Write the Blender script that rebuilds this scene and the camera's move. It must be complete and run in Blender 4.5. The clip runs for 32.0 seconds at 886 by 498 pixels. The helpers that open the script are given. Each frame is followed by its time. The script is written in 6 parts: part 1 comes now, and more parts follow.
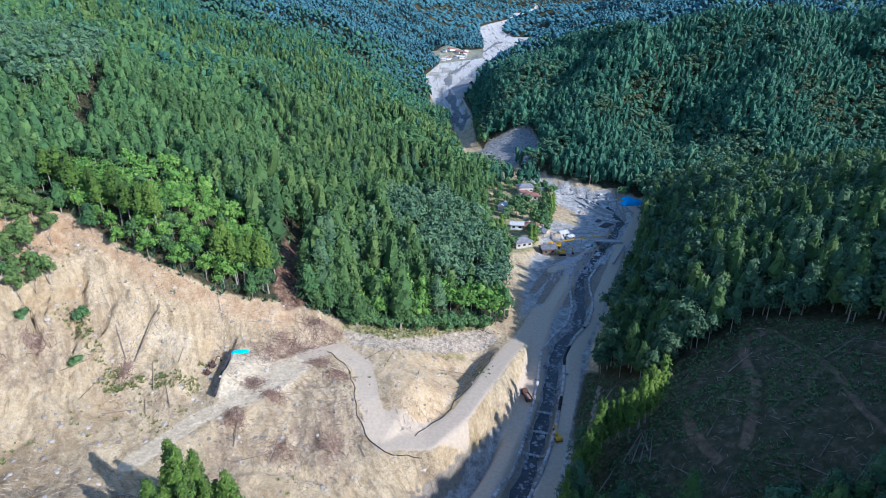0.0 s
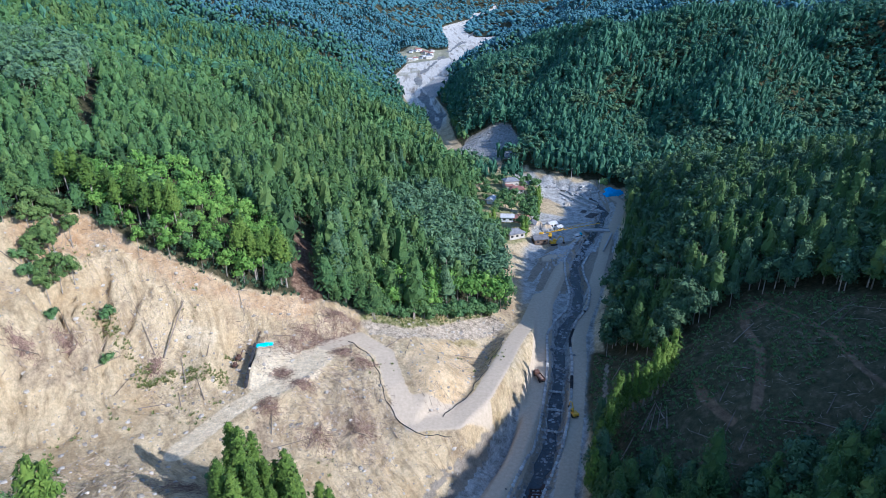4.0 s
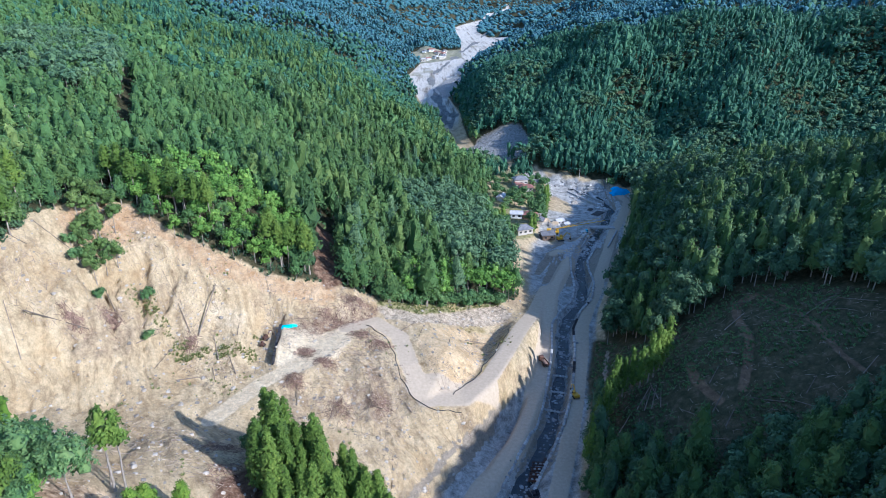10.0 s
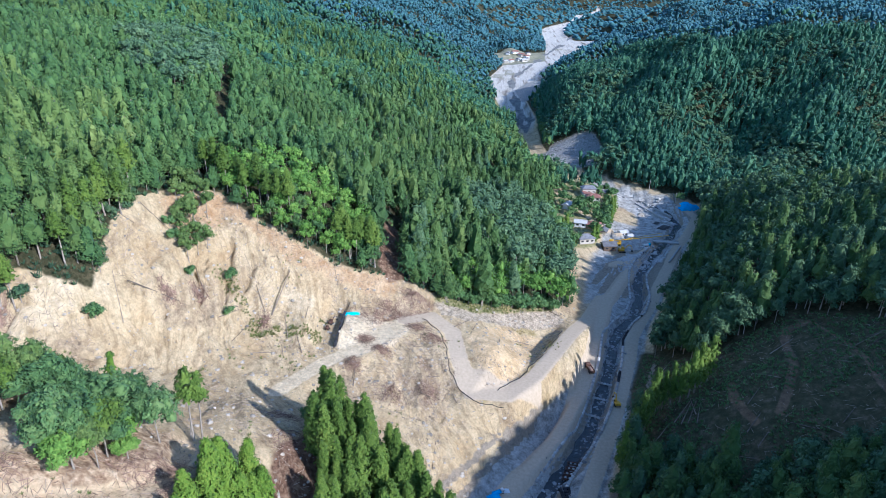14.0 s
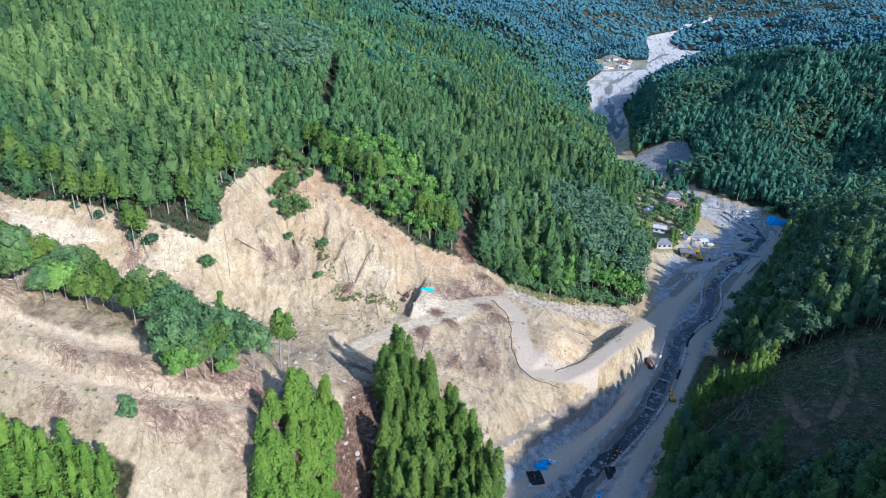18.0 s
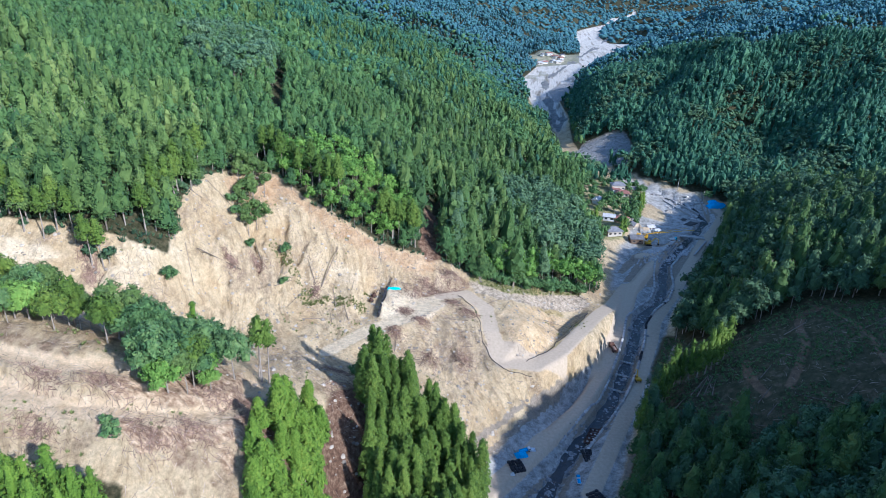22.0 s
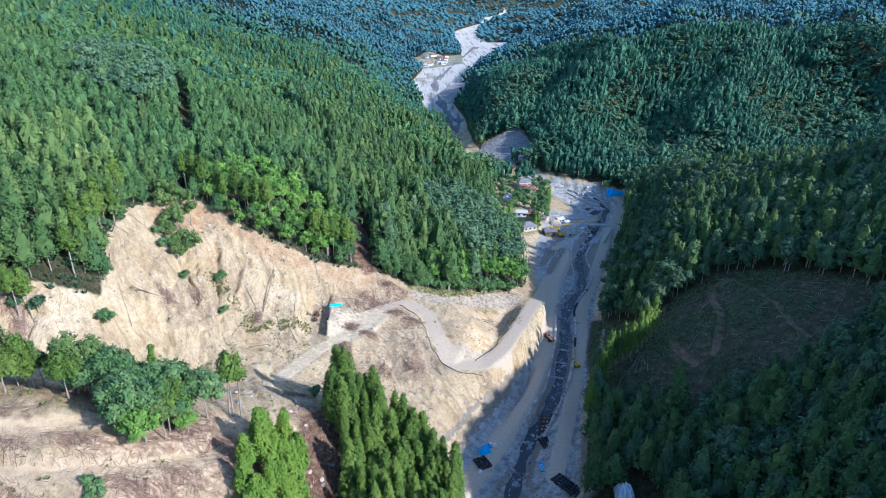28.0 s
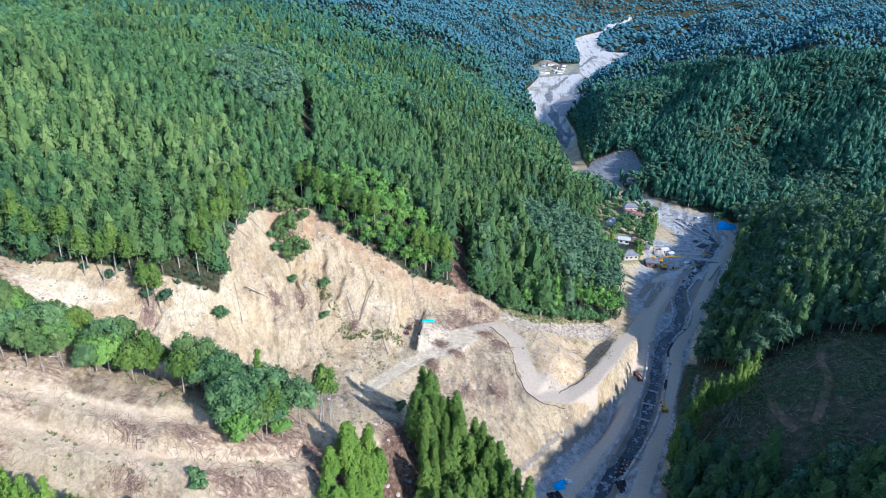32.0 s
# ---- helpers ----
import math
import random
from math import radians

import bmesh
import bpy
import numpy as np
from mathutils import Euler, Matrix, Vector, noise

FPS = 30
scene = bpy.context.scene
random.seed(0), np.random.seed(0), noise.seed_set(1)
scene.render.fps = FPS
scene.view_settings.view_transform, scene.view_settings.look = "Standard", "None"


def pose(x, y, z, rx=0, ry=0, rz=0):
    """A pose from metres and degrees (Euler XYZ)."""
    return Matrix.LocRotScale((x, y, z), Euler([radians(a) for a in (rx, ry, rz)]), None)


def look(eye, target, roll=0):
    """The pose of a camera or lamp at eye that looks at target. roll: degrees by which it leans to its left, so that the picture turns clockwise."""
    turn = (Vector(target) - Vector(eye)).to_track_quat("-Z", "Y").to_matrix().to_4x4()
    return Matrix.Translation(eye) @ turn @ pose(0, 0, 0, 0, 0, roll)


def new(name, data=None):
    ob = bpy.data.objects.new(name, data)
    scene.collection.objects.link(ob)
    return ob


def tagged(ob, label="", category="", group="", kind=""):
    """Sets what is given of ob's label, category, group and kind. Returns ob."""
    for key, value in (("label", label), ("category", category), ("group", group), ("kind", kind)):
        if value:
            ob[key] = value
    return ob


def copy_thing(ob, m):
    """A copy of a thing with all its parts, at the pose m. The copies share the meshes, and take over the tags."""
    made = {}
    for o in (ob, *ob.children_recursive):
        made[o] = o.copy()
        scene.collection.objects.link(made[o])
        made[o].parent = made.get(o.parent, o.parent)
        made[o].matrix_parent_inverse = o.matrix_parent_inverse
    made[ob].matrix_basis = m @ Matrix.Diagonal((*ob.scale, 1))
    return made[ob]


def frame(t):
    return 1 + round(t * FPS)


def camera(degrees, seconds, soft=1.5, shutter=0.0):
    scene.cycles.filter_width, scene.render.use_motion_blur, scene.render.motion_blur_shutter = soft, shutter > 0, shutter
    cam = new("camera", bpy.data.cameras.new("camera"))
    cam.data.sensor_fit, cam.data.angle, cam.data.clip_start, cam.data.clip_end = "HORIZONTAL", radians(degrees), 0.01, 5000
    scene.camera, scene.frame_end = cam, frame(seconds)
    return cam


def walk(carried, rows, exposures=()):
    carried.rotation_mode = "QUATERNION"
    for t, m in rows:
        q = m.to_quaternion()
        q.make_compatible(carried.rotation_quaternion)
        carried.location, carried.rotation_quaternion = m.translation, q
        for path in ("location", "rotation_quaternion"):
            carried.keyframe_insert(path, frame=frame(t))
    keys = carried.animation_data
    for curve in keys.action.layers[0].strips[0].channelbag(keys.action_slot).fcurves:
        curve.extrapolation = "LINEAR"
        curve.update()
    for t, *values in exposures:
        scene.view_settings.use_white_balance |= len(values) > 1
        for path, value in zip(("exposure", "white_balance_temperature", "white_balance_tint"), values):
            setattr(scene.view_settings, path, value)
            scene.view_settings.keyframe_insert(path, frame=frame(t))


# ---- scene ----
cam = camera(70.4, 32.0, soft=0.85)
# seconds, eye, target, lean
PATH = [
    (0, (0.16, -0.60, 139.57), (0.147, 1.244, 138.793), 0.0),
    (0.5, (-1.11, -2.86, 139.20), (-1.119, -1.017, 138.419), 0.0),
    (1, (-2.95, -4.76, 139.15), (-2.960, -2.919, 138.375), 0.1),
    (1.5, (-4.66, -6.30, 139.04), (-4.672, -4.462, 138.263), -0.1),
    (2, (-7.72, -7.47, 138.72), (-7.710, -5.630, 137.947), -0.2),
    (2.5, (-10.83, -8.01, 138.76), (-10.821, -6.168, 137.985), -0.2),
    (3, (-14.07, -8.81, 138.80), (-14.038, -6.970, 138.026), -0.3),
    (3.5, (-16.50, -9.23, 138.84), (-16.437, -7.387, 138.066), -0.4),
    (5.5, (-20.61, -10.34, 139.09), (-20.409, -8.507, 138.314), -1.0),
    (6, (-21.00, -10.77, 139.09), (-20.793, -8.942, 138.318), -0.9),
    (6.5, (-21.17, -11.79, 138.95), (-20.953, -9.961, 138.175), -1.0),
    (7, (-20.91, -13.46, 138.63), (-20.686, -11.634, 137.855), -1.1),
    (7.5, (-20.94, -15.47, 138.35), (-20.720, -13.635, 137.578), -1.1),
    (8, (-20.84, -17.80, 139.11), (-20.623, -15.973, 138.333), -1.1),
    (8.5, (-20.77, -20.11, 139.95), (-20.554, -18.278, 139.173), -1.0),
    (9, (-20.49, -22.30, 140.79), (-20.301, -20.465, 140.016), -0.9),
    (9.5, (-20.50, -24.32, 141.54), (-20.338, -22.482, 140.766), -0.7),
    (10, (-20.07, -26.30, 142.57), (-20.000, -24.460, 141.795), -0.2),
    (10.5, (-19.30, -28.23, 143.66), (-19.346, -26.387, 142.892), 0.5),
    (11, (-18.28, -30.14, 144.71), (-18.359, -28.295, 143.938), 0.7),
    (11.5, (-17.56, -31.78, 145.40), (-17.658, -29.941, 144.622), 0.8),
    (12, (-16.95, -33.23, 146.59), (-17.059, -31.387, 145.811), 0.8),
    (12.5, (-16.32, -34.58, 147.66), (-16.458, -32.738, 146.881), 1.0),
    (13, (-15.66, -35.81, 148.60), (-15.805, -33.970, 147.824), 1.0),
    (13.5, (-14.96, -37.54, 149.56), (-15.106, -35.705, 148.779), 1.1),
    (15.5, (-11.51, -48.62, 151.10), (-11.768, -46.800, 150.316), 1.7),
    (16, (-10.19, -51.87, 151.20), (-10.487, -50.056, 150.417), 2.0),
    (16.5, (-9.06, -54.76, 151.05), (-9.380, -52.941, 150.269), 2.0),
    (17, (-7.81, -57.36, 150.88), (-8.145, -55.549, 150.093), 2.1),
    (17.5, (-6.68, -58.74, 150.90), (-7.058, -56.936, 150.119), 2.3),
    (18, (-5.84, -59.46, 150.73), (-6.268, -57.673, 149.947), 2.5),
    (18.5, (-4.88, -60.01, 150.76), (-5.354, -58.228, 149.974), 2.7),
    (19, (-4.29, -60.17, 150.79), (-4.785, -58.399, 150.002), 2.9),
    (19.5, (-4.58, -60.41, 150.80), (-5.050, -58.637, 150.014), 2.7),
    (20, (-6.25, -60.74, 150.62), (-6.676, -58.952, 149.835), 2.5),
    (20.5, (-8.09, -61.16, 150.62), (-8.501, -59.371, 149.837), 2.6),
    (21, (-10.24, -61.53, 150.45), (-10.642, -59.734, 149.671), 2.6),
    (21.5, (-12.73, -62.28, 150.45), (-13.082, -60.475, 149.672), 2.3),
    (22, (-15.42, -62.86, 150.43), (-15.667, -61.035, 149.648), 1.7),
    (22.5, (-19.41, -63.36, 150.03), (-19.584, -61.521, 149.250), 1.3),
    (23, (-23.03, -63.91, 150.10), (-23.149, -62.068, 149.325), 1.1),
    (23.5, (-26.88, -64.56, 150.06), (-26.929, -62.719, 149.280), 0.8),
    (24, (-30.61, -65.04, 149.97), (-30.639, -63.195, 149.192), 0.8),
    (24.5, (-32.99, -65.75, 150.06), (-33.010, -63.902, 149.285), 0.7),
    (25, (-34.44, -66.15, 150.09), (-34.394, -64.306, 149.320), 0.5),
    (25.5, (-34.74, -66.62, 150.51), (-34.682, -64.773, 149.737), 0.4),
    (27.5, (-34.45, -67.78, 154.46), (-34.364, -65.937, 153.685), 0.4),
    (28, (-33.92, -68.08, 155.77), (-33.835, -66.240, 154.998), 0.2),
    (28.5, (-33.69, -68.18, 157.34), (-33.603, -66.336, 156.565), 0.2),
    (29, (-33.64, -68.15, 158.91), (-33.561, -66.305, 158.133), 0.3),
    (29.5, (-34.01, -68.30, 160.20), (-34.018, -66.454, 159.422), 0.8),
    (30, (-33.63, -68.41, 161.83), (-33.677, -66.569, 161.050), 1.1),
    (30.5, (-33.69, -68.46, 163.15), (-33.816, -66.621, 162.373), 1.5),
    (31, (-33.12, -68.51, 164.58), (-33.291, -66.676, 163.804), 1.7),
    (31.5, (-33.03, -68.56, 166.09), (-33.243, -66.729, 165.312), 1.9),
    (32, (-32.90, -68.81, 167.37), (-33.129, -66.981, 166.593), 1.9),
]
walk(cam, [(t, look(eye, target, roll)) for t, eye, target, roll in PATH], [(0, 0.38, 5050, 12), (3, 0.38, 5050, 12), (8, 0.45, 5050, 12), (13, 0.43, 5050, 12), (18, 0.39, 5050, 12), (21, 0.38, 5050, 12), (24, 0.46, 5050, 12), (28, 0.50, 5050, 12), (32, 0.50, 5050, 12)])

# ---- light ----
SUN_TO = Vector((0.83, -0.56, 0.58)).normalized()
world = bpy.data.worlds.new("sky")
scene.world = world
world.use_nodes = True
wn = world.node_tree.nodes
sky = wn.new("ShaderNodeTexSky")
sky.sky_type, sky.sun_disc = "NISHITA", False
sky.sun_elevation = math.asin(SUN_TO.z)
sky.sun_rotation = math.atan2(SUN_TO.x, SUN_TO.y)
sky.air_density, sky.dust_density, sky.ozone_density = 1.2, 0.6, 3.0
wn["Background"].inputs["Strength"].default_value = 0.15
world.node_tree.links.new(sky.outputs["Color"], wn["Background"].inputs["Color"])
sun = new("sun", bpy.data.lights.new("sun", "SUN"))
sun.data.energy, sun.data.angle, sun.data.color = 4.7, radians(0.5), (1.0, 0.88, 0.74)
sun.matrix_world = look(SUN_TO * 500, (0, 0, 0))


# ---- materials ----
def mat(name, colors, scale=1.0, rough=0.9, bump=0.3, bump_scale=8.0, detail=6.0, per_object=0.0, per_island=0.0, metal=0.0, dist=0.2):
    """A surface that varies between the given colours at two scales, with fine relief."""
    m = bpy.data.materials.new(name)
    m.use_nodes = True
    n, l = m.node_tree.nodes, m.node_tree.links
    b = n["Principled BSDF"]
    b.inputs["Roughness"].default_value, b.inputs["Metallic"].default_value = rough, metal
    b.inputs["Specular IOR Level"].default_value = 0.2 if rough > 0.7 else 0.5
    geo = n.new("ShaderNodeNewGeometry")
    big = n.new("ShaderNodeTexNoise")
    big.inputs["Scale"].default_value, big.inputs["Detail"].default_value = scale, detail
    big.inputs["Roughness"].default_value = 0.62
    l.new(geo.outputs["Position"], big.inputs["Vector"])
    ramp = n.new("ShaderNodeValToRGB")
    r = ramp.color_ramp
    k = len(colors)
    for i, c in enumerate(colors):
        e = r.elements[i] if i < 2 else r.elements.new(0.5)
        e.position, e.color = 0.3 + 0.4 * i / max(1, k - 1), (*c, 1)
    l.new(big.outputs["Fac"], ramp.inputs["Fac"])
    colour = ramp.outputs["Color"]
    for amount, node, sock in ((per_object, "ShaderNodeObjectInfo", "Random"), (per_island, "ShaderNodeNewGeometry", "Random Per Island")):
        if amount:
            src = n.new(node)
            span = n.new("ShaderNodeMapRange")
            span.inputs["To Min"].default_value, span.inputs["To Max"].default_value = 1 - amount, 1 + amount
            l.new(src.outputs[sock], span.inputs["Value"])
            hsv = n.new("ShaderNodeHueSaturation")
            l.new(span.outputs["Result"], hsv.inputs["Value"])
            l.new(colour, hsv.inputs["Color"])
            colour = hsv.outputs["Color"]
    l.new(colour, b.inputs["Base Color"])
    if bump:
        fine = n.new("ShaderNodeTexNoise")
        fine.inputs["Scale"].default_value, fine.inputs["Detail"].default_value = bump_scale, 5
        l.new(geo.outputs["Position"], fine.inputs["Vector"])
        bp = n.new("ShaderNodeBump")
        bp.inputs["Strength"].default_value, bp.inputs["Distance"].default_value = bump, dist
        l.new(fine.outputs["Fac"], bp.inputs["Height"])
        l.new(bp.outputs["Normal"], b.inputs["Normal"])
    return m


def foliage(name, dark, mid, light, sheen=0.15, scale=0.3, bump_scale=1.1):
    """Leaves: each tree has its own tone, each tuft its own brightness."""
    m = bpy.data.materials.new(name)
    m.use_nodes = True
    n, l = m.node_tree.nodes, m.node_tree.links
    b = n["Principled BSDF"]
    b.inputs["Roughness"].default_value, b.inputs["Specular IOR Level"].default_value = 0.7, 0.25
    # blue sheen veils leaves at grazing angles, in place of haze
    b.inputs["Sheen Weight"].default_value, b.inputs["Sheen Roughness"].default_value = sheen, 0.6
    b.inputs["Sheen Tint"].default_value = (0.4, 0.7, 1.0, 1)
    geo, tone, obj = n.new("ShaderNodeNewGeometry"), n.new("ShaderNodeAttribute"), n.new("ShaderNodeObjectInfo")
    tone.attribute_name = "tone"

    def math_of(op, a, c):
        q = n.new("ShaderNodeMath")
        q.operation = op
        for i, v in enumerate((a, c)):
            if isinstance(v, float):
                q.inputs[i].default_value = v
            else:
                l.new(v, q.inputs[i])
        return q.outputs[0]

    def noise_of(s, d):
        t = n.new("ShaderNodeTexNoise")
        t.inputs["Scale"].default_value, t.inputs["Detail"].default_value, t.inputs["Roughness"].default_value = s, d, 0.65
        l.new(geo.outputs["Position"], t.inputs["Vector"])
        return t.outputs["Fac"]
    own = math_of("FRACT", math_of("ADD", tone.outputs["Fac"], obj.outputs["Random"]), 0.0)
    v = math_of("ADD", math_of("MULTIPLY", own, 0.26), math_of("MULTIPLY", noise_of(scale, 7), 0.6))
    v = math_of("ADD", v, math_of("MULTIPLY", noise_of(0.018, 3), 0.62))
    v = math_of("ADD", v, math_of("MULTIPLY", geo.outputs["Random Per Island"], 0.40))
    v = math_of("SUBTRACT", v, 0.44)
    r = n.new("ShaderNodeValToRGB")
    for i, (p, c) in enumerate(((0.12, dark), (0.5, mid), (0.92, light))):
        e = r.color_ramp.elements[i] if i < 2 else r.color_ramp.elements.new(p)
        e.position, e.color = p, (*c, 1)
    l.new(v, r.inputs["Fac"])
    l.new(r.outputs["Color"], b.inputs["Base Color"])
    bp = n.new("ShaderNodeBump")
    bp.inputs["Strength"].default_value, bp.inputs["Distance"].default_value = 0.6, 0.8 / bump_scale
    l.new(noise_of(bump_scale, 6), bp.inputs["Height"])
    l.new(bp.outputs["Normal"], b.inputs["Normal"])
    return m


M_CEDAR = foliage("cedar foliage", (0.027, 0.061, 0.018), (0.066, 0.129, 0.031), (0.138, 0.198, 0.050), 0.05)
M_HINOKI = foliage("cypress plantation foliage", (0.032, 0.078, 0.025), (0.073, 0.151, 0.040), (0.143, 0.227, 0.059), 0.06)
M_OLIVE = foliage("olive cedar foliage", (0.049, 0.094, 0.021), (0.116, 0.189, 0.045), (0.214, 0.279, 0.076), 0.05)
# kept bluer than the other conifers to tint further hills like haze
M_CYPRESS = foliage("cypress foliage with haze blue", (0.015, 0.057, 0.030), (0.039, 0.120, 0.058), (0.084, 0.184, 0.081), 0.14)
M_LEAF = foliage("broadleaf foliage", (0.042, 0.100, 0.033), (0.099, 0.192, 0.057), (0.198, 0.289, 0.095), 0.06)
M_SPRING = foliage("bright young wood foliage", (0.067, 0.155, 0.023), (0.142, 0.274, 0.043), (0.260, 0.392, 0.076), 0.04)
M_WOOD = foliage("dense wood foliage", (0.029, 0.067, 0.029), (0.068, 0.129, 0.053), (0.132, 0.201, 0.082), 0.08)
M_DUSKY = foliage("grey green oak foliage", (0.037, 0.082, 0.037), (0.085, 0.157, 0.067), (0.153, 0.235, 0.103), 0.10)
M_GROVE = foliage("sunny cedar foliage", (0.044, 0.086, 0.010), (0.104, 0.176, 0.022), (0.200, 0.270, 0.040), 0.05)
M_BRIGHT = foliage("young cedar foliage", (0.058, 0.125, 0.012), (0.130, 0.230, 0.022), (0.234, 0.314, 0.040), 0.04)
# base colour holds the blue of distant haze, not of the leaves
M_FAR = foliage("distant forest with haze blue", (0.030, 0.100, 0.102), (0.045, 0.138, 0.140), (0.062, 0.166, 0.160), 0.25, 0.06, 0.4)
M_BARK = mat("bark", [(0.22, 0.185, 0.15), (0.42, 0.37, 0.31)], 0.8, 0.9, 0.5, 6)

M_CONCRETE = mat("weathered concrete", [(0.34, 0.33, 0.31), (0.50, 0.48, 0.45)], 0.6, 0.85, 0.3, 5)
# near black colour for the shadow strip along the platform's wall
M_WALL_SHADE = mat("concrete dark as shade", [(0.035, 0.036, 0.04), (0.075, 0.075, 0.08)], 0.7, 0.8, 0.3, 5)
M_TARP_BLUE = mat("bright blue tarpaulin", [(0.01, 0.34, 0.72), (0.03, 0.46, 0.85)], 0.6, 0.45, 0.6, 1.2, dist=0.3)
M_TARP_CYAN = mat("light blue tarpaulin", [(0.02, 0.48, 0.68), (0.05, 0.60, 0.78)], 0.6, 0.45, 0.6, 1.2, dist=0.3)
M_TARP_WHITE = mat("white sheeting", [(0.55, 0.60, 0.66), (0.78, 0.80, 0.82)], 0.5, 0.5, 0.6, 1.5, dist=0.3)
M_BAG_BLACK = mat("black woven sandbag", [(0.022, 0.022, 0.025), (0.05, 0.05, 0.055)], 1.5, 0.8, 0.5, 6, per_object=0.4)
M_BAG_PALE = mat("pale dusty sandbag", [(0.34, 0.33, 0.31), (0.56, 0.54, 0.51)], 1.5, 0.85, 0.5, 6, per_object=0.3)
M_ROCK = mat("grey river rock", [(0.13, 0.13, 0.13), (0.28, 0.27, 0.26), (0.40, 0.38, 0.35)], 0.8, 0.9, 0.6, 5, per_island=0.4)
M_STONE = mat("pale slide stone", [(0.30, 0.26, 0.21), (0.50, 0.45, 0.38)], 0.8, 0.9, 0.6, 5, per_island=0.4)
M_LOG = mat("weathered log", [(0.15, 0.115, 0.085), (0.30, 0.25, 0.20)], 0.9, 0.9, 0.5, 6, per_object=0.4)
M_STICK = mat("dry branches", [(0.22, 0.165, 0.125), (0.52, 0.43, 0.34)], 0.4, 0.9, 0.0, per_island=0.5)
M_BRUSH = mat("reddish brown brush", [(0.17, 0.105, 0.078), (0.35, 0.24, 0.18)], 0.5, 0.95, 0.6, 3, per_island=0.5)
M_YELLOW = mat("yellow machine paint", [(0.60, 0.34, 0.02), (0.72, 0.44, 0.04)], 0.8, 0.45, 0.1, 6)
M_RUST = mat("rust brown steel", [(0.085, 0.045, 0.032), (0.16, 0.085, 0.06)], 1.0, 0.7, 0.3, 8, metal=0.2)
M_BLACK = mat("black rubber and steel", [(0.012, 0.012, 0.013), (0.035, 0.035, 0.036)], 1.2, 0.6, 0.2, 8)
M_WHITE = mat("white paint", [(0.66, 0.66, 0.65), (0.80, 0.80, 0.79)], 0.7, 0.5, 0.1, 6)
M_PLASTER = mat("cream plaster wall", [(0.50, 0.46, 0.40), (0.66, 0.62, 0.55)], 0.5, 0.85, 0.2, 5, per_object=0.15)
M_TIMBER = mat("dark weathered boards", [(0.10, 0.07, 0.05), (0.22, 0.16, 0.12)], 0.7, 0.85, 0.3, 5)
M_ROOF_RED = mat("red brown roof tiles", [(0.20, 0.085, 0.065), (0.34, 0.17, 0.13)], 0.6, 0.7, 0.4, 3)
M_ROOF_GREY = mat("grey roof tiles", [(0.11, 0.11, 0.12), (0.24, 0.24, 0.25)], 0.6, 0.6, 0.4, 3, per_object=0.25)
M_ROOF_TIN = mat("pale tin roof", [(0.42, 0.42, 0.42), (0.62, 0.60, 0.58)], 0.5, 0.5, 0.2, 3)
M_RUBBLE = mat("broken pale concrete", [(0.38, 0.37, 0.35), (0.62, 0.60, 0.57)], 0.9, 0.85, 0.4, 5, per_object=0.25)
M_MUD = mat("dark wet mud", [(0.03, 0.028, 0.026), (0.075, 0.068, 0.06)], 0.6, 0.6, 0.6, 3)
M_GLASS = mat("dark window glass", [(0.02, 0.025, 0.03), (0.04, 0.05, 0.06)], 0.5, 0.08, 0.0)
M_TUFT = foliage("weeds and grass tufts", (0.10, 0.15, 0.035), (0.20, 0.23, 0.07), (0.36, 0.32, 0.15), 0.0, 0.2, 3)


def water_material():
    m = mat("dark stream water", [(0.012, 0.016, 0.02), (0.03, 0.036, 0.04)], 0.5, 0.2, 0.9, 1.2, dist=0.5)
    return m


M_WATER = water_material()

# ---- the lie of the land ----
def vnoise(x, y, seed=0):
    """Smooth value noise in 0..1 on arrays."""
    xi, yi = np.floor(x).astype(np.int64), np.floor(y).astype(np.int64)
    fx, fy = x - xi, y - yi
    fx, fy = fx * fx * (3 - 2 * fx), fy * fy * (3 - 2 * fy)

    def h(a, b):
        v = (a * 374761393 + b * 668265263 + seed * 974711) & 0x7FFFFFFF
        v = ((v ^ (v >> 13)) * 1274126177) & 0x7FFFFFFF
        return ((v ^ (v >> 16)) & 0xFFFF) / 65535.0
    return (h(xi, yi) * (1 - fx) + h(xi + 1, yi) * fx) * (1 - fy) + (h(xi, yi + 1) * (1 - fx) + h(xi + 1, yi + 1) * fx) * fy


def fbm(x, y, scale, octaves=4, seed=0):
    v, a = 0.0, 0.5
    for i in range(octaves):
        v = v + a * (vnoise(x / scale, y / scale, seed + i) - 0.5)
        scale, a = scale * 0.5, a * 0.5
    return v


def near_line(x, y, line):
    """Distance to a polyline, and the value along it of its third column."""
    best, val = np.full(np.shape(x), 1e9), np.zeros(np.shape(x))
    for p, q in zip(line[:-1], line[1:]):
        dx, dy = q[0] - p[0], q[1] - p[1]
        s = np.clip(((x - p[0]) * dx + (y - p[1]) * dy) / (dx * dx + dy * dy), 0, 1)
        d = np.hypot(x - p[0] - s * dx, y - p[1] - s * dy)
        hit = d < best
        best = np.where(hit, d, best)
        if len(p) > 2:
            val = np.where(hit, p[2] + s * (q[2] - p[2]), val)
    return best, val


def inside(x, y, poly):
    """Signed distance to a closed outline, positive inside."""
    d, _ = near_line(x, y, [*poly, poly[0]])
    c = np.zeros(np.shape(x), bool)
    for (ax, ay), (bx, by) in zip(poly, [*poly[1:], poly[0]]):
        if ay != by:
            c ^= ((ay > y) != (by > y)) & (x < (bx - ax) * (y - ay) / (by - ay) + ax)
    return np.where(c, d, -d)


